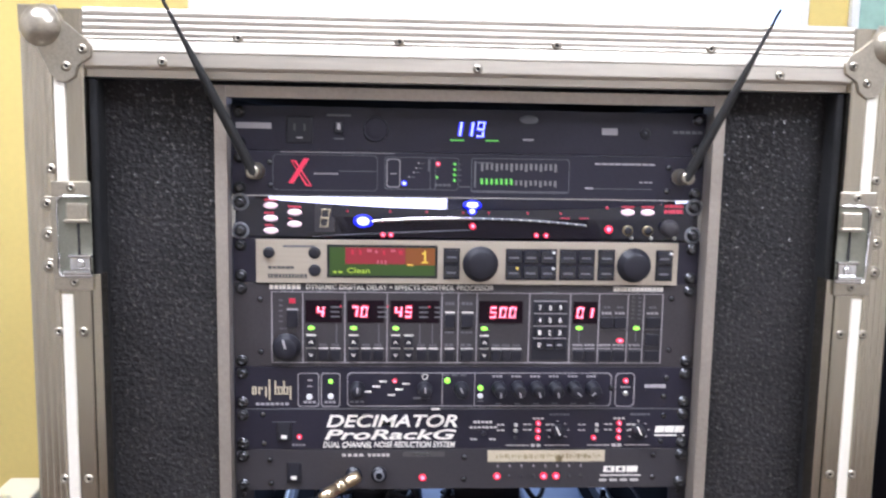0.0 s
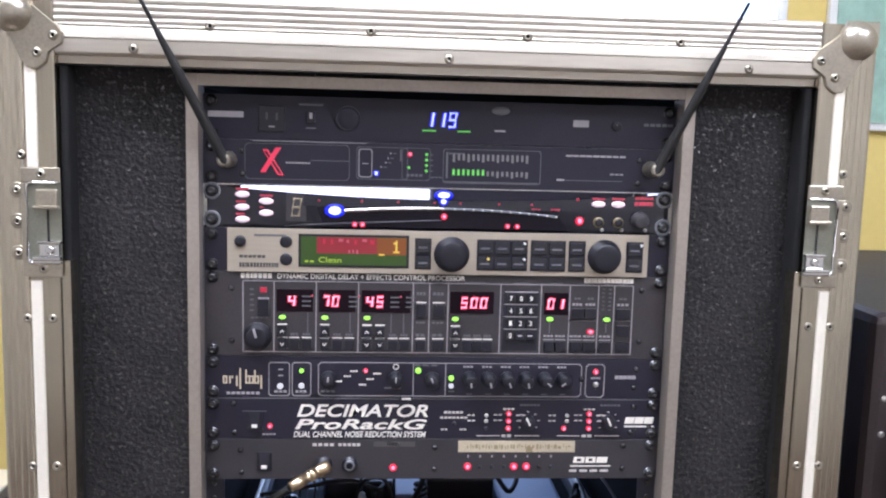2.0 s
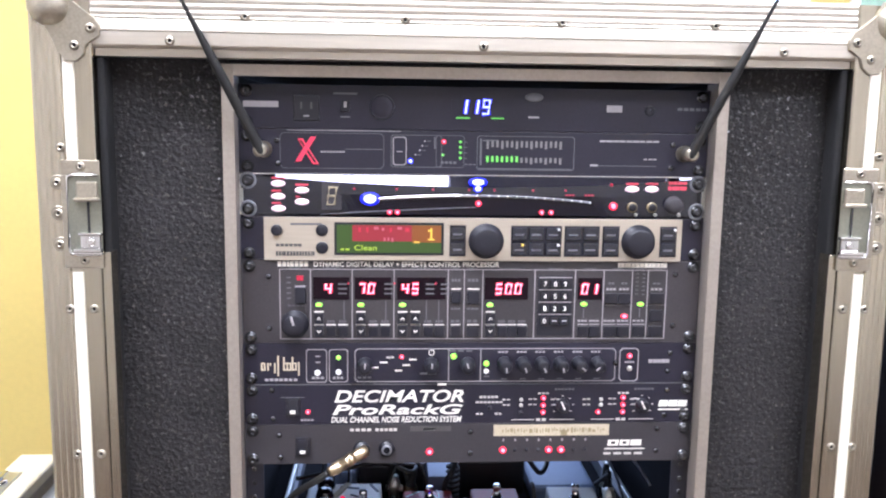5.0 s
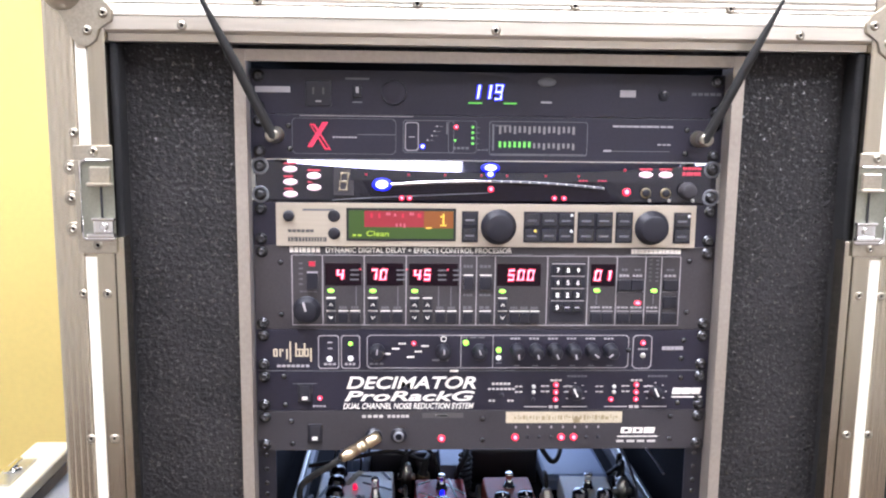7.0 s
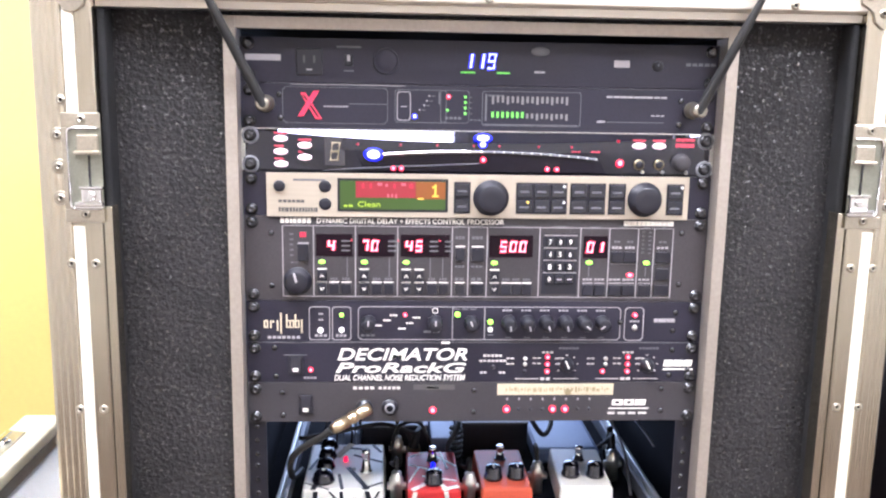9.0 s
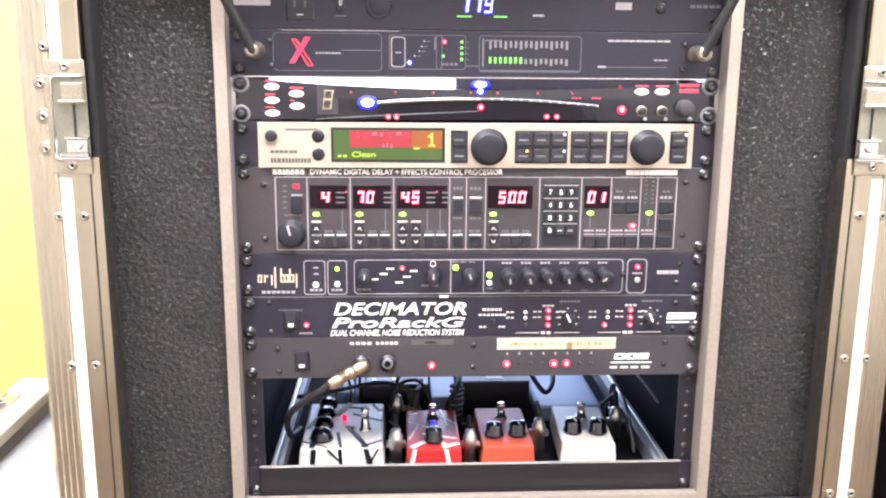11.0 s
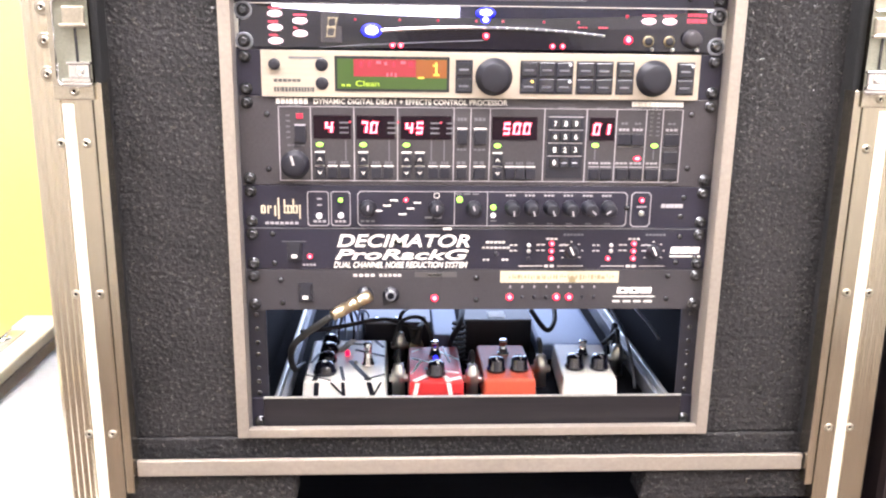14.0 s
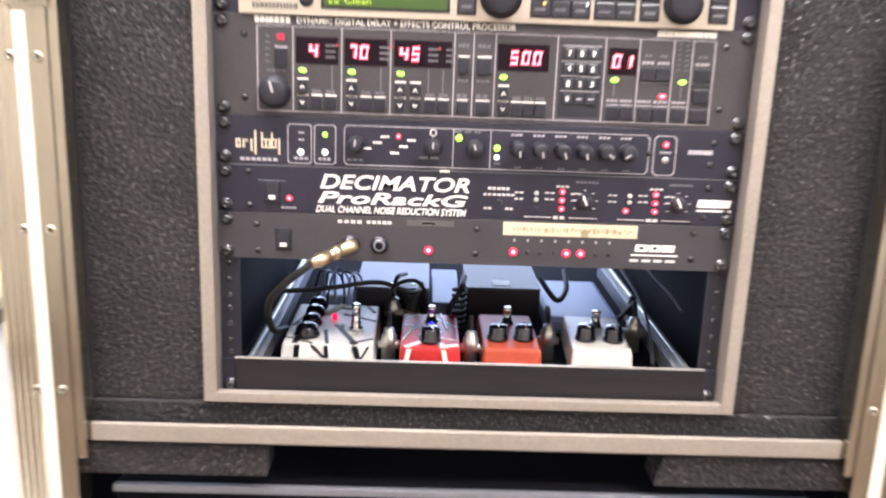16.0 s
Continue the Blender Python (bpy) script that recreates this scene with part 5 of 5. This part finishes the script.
bm = lathe(bmesh.new(), pose(0, 0, 0), ((0.0075, 0), (0.0075, 0.002), (0.0055, 0.0025), (0.0055, 0.006), (0.0046, 0.0062), (0.0046, 0.015), (0.0050, 0.0155), (0.0050, 0.0185), (0.0030, 0.0195)), 16)
FOOTSWITCH = mesh_of("foot_switch", bm, M_CHROME)
bm = boxed(-0.0007, 0.0007, -0.0076, -0.0012, 0.0152, 0.0172)
KNOB_MARK = mesh_of("knob_mark", bm, M_INK)


def pedal(label, x0, x1, y0, y1, h, mat, knobs, switch, stripes=(), led=None, domes=()):
    t = thing("effects_pedal", (x0 + x1) / 2, (y0 + y1) / 2, TZ - 0.0015, label, "pedal", "pedals on the tray")
    bm = boxed(x0, x1, y0, y1, TZ - 0.0015, TZ + h, 0.003)
    for v in bm.verts:
        if v.co.z > TZ + h * 0.5:
            v.co.x += ((x0 + x1) / 2 - v.co.x) * 0.045
            v.co.y += ((y0 + y1) / 2 - v.co.y) * 0.03
    part("housing", bm, mat, t)
    for x, y in knobs:
        kn = shared("knob", PEDAL_KNOB, t, x, y, TZ + h)
        mk = shared("pointer", KNOB_MARK, kn, x, y, TZ + h)
        mk.rotation_euler = (0, 0, 0.4 * math.sin(x * 900))
    for x, y, size in domes:
        kn = shared("knob", DOME_KNOB, t, x, y, TZ + h)
        kn.scale = (size, size, size)
        mk = shared("dot", DOME_DOT, kn, x, y, TZ + h)
        mk.scale = (size, size, size)
    for x, y in switch:
        shared("foot_switch", FOOTSWITCH, t, x, y, TZ + h)
    for i, (sx0, sy0, sx1, sy1, w, smat) in enumerate(stripes):
        a0, b0 = Vector((sx0, sy0)), Vector((sx1, sy1))
        n = (b0 - a0).normalized().orthogonal() * w / 2
        bm = bmesh.new()
        vs = [bm.verts.new((q.x, q.y, z)) for z in (TZ + h - 0.0004, TZ + h + 0.0003 + 0.0001 * i) for q in (a0 + n, b0 + n, b0 - n, a0 - n)]
        for fc in ((0, 1, 2, 3), (4, 7, 6, 5), (0, 4, 5, 1), (1, 5, 6, 2), (2, 6, 7, 3), (3, 7, 4, 0)):
            bm.faces.new([vs[j] for j in fc])
        part("stripe", bm, smat, t, "painted stripe")
    if led:
        part("led", lathe(bmesh.new(), pose(led[0], led[1], TZ + h), ((0.0028, -0.0005), (0.0028, 0.004), (0.0022, 0.006), (0.0008, 0.007)), 12), led[2], t)
    return t


def front_stripes(t, cells, y, mat):
    for x0, x1, z0, z1, lean in cells:
        bm = boxed(x0, x1, y - 0.0004, y + 0.001, z0, z1)
        for v in bm.verts:
            v.co.x += lean * (v.co.z - z0)
        part("stripe", bm, mat, t, "painted stripe")


p1 = pedal("white enamel pedal with black stripes and four knobs", -0.193, -0.096, 0.044, 0.180, 0.028, M_PEDALWHITE,
           (), (),
           ((-0.151, 0.088, -0.145, 0.047, 0.004, M_PLASTIC), (-0.141, 0.106, -0.116, 0.047, 0.006, M_PLASTIC), (-0.189, 0.064, -0.160, 0.047, 0.002, M_PLASTIC), (-0.175, 0.070, -0.178, 0.047, 0.006, M_PLASTIC), (-0.099, 0.064, -0.122, 0.048, 0.0025, M_PLASTIC), (-0.150, 0.166, -0.126, 0.160, 0.004, M_PLASTIC), (-0.136, 0.142, -0.100, 0.120, 0.003, M_PLASTIC), (-0.187, 0.10, -0.179, 0.13, 0.003, M_PLASTIC), (-0.112, 0.172, -0.102, 0.15, 0.003, M_PLASTIC), (-0.156, 0.136, -0.140, 0.176, 0.008, M_TAPE)),
           (-0.145, 0.124, M_LEDRED), ((-0.168, 0.070, 1.0), (-0.168, 0.106, 0.86), (-0.168, 0.137, 0.86), (-0.168, 0.166, 0.86)))
sw = shared("foot_switch", FOOTSWITCH, p1, -0.119, 0.092, TZ + 0.028)
sw.scale = (1.0, 1.0, 1.5)
part("led", lathe(bmesh.new(), pose(-0.134, 0.100, TZ + 0.028), ((0.0024, -0.0005), (0.0024, 0.002), (0.001, 0.003)), 10), M_STEEL, p1, "small steel screw head")
front_stripes(p1, ((-0.180, -0.1745, TZ + 0.001, TZ + 0.0265, 0.08), (-0.1465, -0.1425, TZ + 0.001, TZ + 0.0265, -0.06), (-0.113, -0.1075, TZ + 0.001, TZ + 0.0265, -0.25), (-0.118, -0.1155, TZ + 0.001, TZ + 0.0265, 0.55), (-0.146, -0.1435, TZ + 0.010, TZ + 0.0265, -0.9)), 0.0443, M_PLASTIC)
p2 = pedal("red enamel pedal with white stripes and one knob", -0.0720, -0.0075, 0.040, 0.155, 0.028, M_PEDALRED,
           ((-0.0395, 0.062),), ((-0.0385, 0.122),),
           ((-0.067, 0.134, -0.051, 0.149, 0.0025, M_PEDALWHITE), (-0.036, 0.140, -0.011, 0.108, 0.0025, M_PEDALWHITE), (-0.067, 0.112, -0.028, 0.090, 0.0025, M_PEDALWHITE), (-0.065, 0.043, -0.047, 0.062, 0.006, M_PEDALWHITE), (-0.030, 0.044, -0.011, 0.053, 0.006, M_PEDALWHITE), (-0.052, 0.080, -0.013, 0.066, 0.003, M_PEDALWHITE), (-0.068, 0.064, -0.056, 0.104, 0.002, M_PEDALWHITE), (-0.033, 0.060, -0.024, 0.043, 0.005, M_PEDALWHITE), (-0.028, 0.152, -0.022, 0.10, 0.002, M_PEDALWHITE)),
           (-0.0385, 0.104, M_LEDBLUE))
front_stripes(p2, ((-0.069, -0.064, TZ + 0.001, TZ + 0.0265, 0.2), (-0.0235, -0.0185, TZ + 0.001, TZ + 0.0265, -0.2)), 0.0403, M_PEDALWHITE)
pedal("orange enamel pedal with two black knobs", 0.0140, 0.0760, 0.044, 0.160, 0.028, M_PEDALORANGE,
      ((0.0315, 0.074), (0.0590, 0.076)), ((0.0455, 0.126),))
p4 = pedal("cream enamel pedal with two black knobs", 0.1090, 0.1735, 0.046, 0.162, 0.028, M_PEDALCREAM,
           ((0.1270, 0.080), (0.1560, 0.080)), ((0.1425, 0.122),))
p4.rotation_euler = (0, 0, radians(-3.5))


def patch_plug(x, y, z, lead_to):
    t = thing("patch_plug", x, y, TZ - 0.0015, "chrome angled patch plug with a black lead", "patch plug", "patch plugs between pedals")
    bm = lathe(bmesh.new(), pose(x, y, TZ - 0.001), ((0.0072, 0), (0.0072, 0.016), (0.0082, 0.017), (0.0082, 0.031), (0.0062, 0.033), (0.0060, 0.038), (0.003, 0.040)), 16)
    part("plug_body", bm, M_STEEL, t)
    part("barrel", lathe(bmesh.new(), pose(x, y, TZ + 0.020, 0, 90), ((0.0045, -0.011), (0.0045, 0.011), (0.003, 0.012)), 12), M_STEEL, t)
    part("lead", tube(bmesh.new(), [(x, y, TZ + 0.034), (x, y + 0.01, TZ + 0.05), *lead_to], 0.0026, 8, 6), M_RUBBER, t)


patch_plug(-0.083, 0.072, 0, ((-0.086, 0.09, TZ + 0.04), (-0.09, 0.16, TZ + 0.01)))
patch_plug(0.0030, 0.068, 0, ((0.002, 0.10, TZ + 0.03), (0.0, 0.16, TZ + 0.005)))
patch_plug(0.088, 0.098, 0, ((0.09, 0.13, TZ + 0.045), (0.10, 0.17, TZ + 0.01)))
patch_plug(0.189, 0.130, 0, ((0.19, 0.16, TZ + 0.04), (0.185, 0.2, TZ + 0.01)))
patch_plug(-0.082, 0.178, 0, ((-0.078, 0.192, TZ + 0.06), (-0.07, 0.24, TZ + 0.05)))

# boxes behind the pedals
sup = thing("power_supply", -0.08, 0.22, TZ - 0.0015, "dark power supply box with a grey metal top", "power supply")
part("body", boxed(-0.128, -0.042, 0.204, 0.32, TZ - 0.0015, TZ + 0.040, 0.002), M_PLASTIC, sup)
part("top_plate", boxed(-0.129, -0.041, 0.203, 0.321, TZ + 0.0402, TZ + 0.043, 0.001), M_GREYMETAL, sup, "brushed grey top plate")
for i in range(3):
    part("screw", lathe(bmesh.new(), pose(-0.112 + i * 0.026, 0.218, TZ + 0.043), ((0.003, 0), (0.0025, 0.0012), (0.001, 0.0014)), 10), M_CHROME, sup)
adp = thing("adapter_box", 0.045, 0.22, TZ - 0.0015, "black adapter box with a silver top label", "adapter")
part("body", boxed(0.004, 0.092, 0.204, 0.32, TZ - 0.0015, TZ + 0.044, 0.002), M_PLASTIC, adp)
part("top_plate", boxed(0.003, 0.093, 0.203, 0.319, TZ + 0.0442, TZ + 0.046, 0.0008), M_GREYPLASTIC, adp)
part("label_plate", boxed(0.036, 0.058, 0.212, 0.236, TZ + 0.0461, TZ + 0.0466), M_INK, adp, "small white label")
rear = thing("rear_pedal", 0.145, 0.24, TZ - 0.0015, "enamel box behind the pedals, daylight painted in as pale blue", "pedal")
part("housing", boxed(0.097, 0.184, 0.176, 0.34, TZ - 0.0015, TZ + 0.020, 0.006), M_DAYLITBLUE, rear)
rear2 = thing("rear_pedal", -0.165, 0.24, TZ - 0.0015, "enamel box behind the pedals, daylight painted in as pale blue", "pedal")
part("housing", boxed(-0.172, -0.131, 0.206, 0.31, TZ - 0.0015, TZ + 0.030, 0.003), M_DAYLITBLUE, rear2)
rear3 = thing("junction_box", -0.0145, 0.24, TZ - 0.0015, "slim junction box between the supplies, daylight blue painted in", "junction box")
part("housing", boxed(-0.038, -0.004, 0.19, 0.34, TZ - 0.0015, TZ + 0.030, 0.002), M_DAYLITBLUE, rear3)
for pts, r, lab in ((((-0.20, 0.12, TZ + 0.06), (-0.16, 0.15, TZ + 0.055), (-0.10, 0.165, TZ + 0.06), (-0.06, 0.16, TZ + 0.05), (-0.05, 0.20, TZ + 0.05)), 0.0028, "black patch lead looped over the boxes"),
                    (((-0.09, 0.15, TZ + 0.03), (-0.08, 0.16, TZ + 0.058), (-0.055, 0.165, TZ + 0.062), (-0.042, 0.16, TZ + 0.04), (-0.036, 0.165, TZ)), 0.0024, "thin black lead in a loop"),
                    (((0.09, 0.2, TZ + 0.06), (0.105, 0.165, TZ + 0.045), (0.12, 0.19, TZ + 0.05), (0.125, 0.24, TZ + 0.06)), 0.0032, "black lead curling over the blue box"),
                    (((-0.012, 0.165, TZ), (-0.018, 0.158, TZ + 0.03), (-0.006, 0.16, TZ + 0.055), (0.0, 0.2, TZ + 0.06)), 0.0035, "black ribbed lead between the boxes"),
                    (((0.2, 0.08, TZ + 0.002), (0.203, 0.14, TZ + 0.04), (0.19, 0.22, TZ + 0.07), (0.17, 0.3, TZ + 0.09)), 0.002, "thin grey lead beside the tray rail"),
                    (((0.20, 0.30, TZ + 0.12), (0.205, 0.2, TZ + 0.09), (0.222, 0.12, TZ + 0.07), (0.228, 0.09, TZ + 0.06)), 0.0016, "thin grey lead beside the tray rail")):
    tagged(new("cable", mesh_of("cable", tube(bmesh.new(), pts, r, 8, 8), M_GREYMETAL if "grey" in lab else M_RUBBER)), lab, "cable", "loose cables on the tray")


# coiled lead, heap of thin wires and black plugs at the back of the tray
coil = thing("coiled_lead", -0.004, 0.172, TZ - 0.0015, "black coiled lead standing between the boxes", "cable", "loose cables on the tray")
turns = [(-0.006 + 0.0075 * math.cos(i * 1.05), 0.170 + 0.0075 * math.sin(i * 1.05), TZ + 0.001 + i * 0.00115) for i in range(48)]
part("coil", tube(bmesh.new(), turns, 0.0022, 6, 2), M_RUBBER, coil)
rnd = random.Random(21)
for i in range(6):
    x = -0.176 + 0.008 * i
    pts = [(x, 0.192, TZ + 0.004), (x + 0.004 * rnd.random(), 0.190, TZ + 0.03 + 0.01 * rnd.random()), (x + 0.01 * rnd.random(), 0.198, TZ + 0.058 + 0.008 * rnd.random()), (x + 0.012, 0.22, TZ + 0.05), (x + 0.02 * rnd.random(), 0.26, TZ + 0.01)]
    tagged(new("cable", mesh_of("thin_wire", tube(bmesh.new(), pts, 0.0014, 6, 6), M_DAYLITBLUE if i % 2 else M_RUBBER)), "thin pale blue wire behind the pedals" if i % 2 else "thin black wire behind the pedals", "cable", "loose cables on the tray")
for x, y, lean in ((-0.066, 0.178, 25), (-0.052, 0.182, -38), (0.196, 0.165, 0), (0.197, 0.187, 5)):
    t = thing("power_plug", x, y, TZ - 0.0015, "black moulded power plug with a metal collar", "plug", "plugs behind the pedals")
    m = pose(x, y, TZ - 0.0012, 0, lean * 0.5, 0)
    part("plug_body", lathe(bmesh.new(), m, ((0.0055, 0), (0.0070, 0.004), (0.0070, 0.026), (0.0052, 0.030), (0.0040, 0.046), (0.0020, 0.048)), 14), M_RUBBER, t)
    part("collar", lathe(bmesh.new(), m, ((0.0072, 0.017), (0.0076, 0.018), (0.0076, 0.024), (0.0072, 0.025)), 14), M_STEEL if x > 0 else M_BRASS, t, "metal collar")
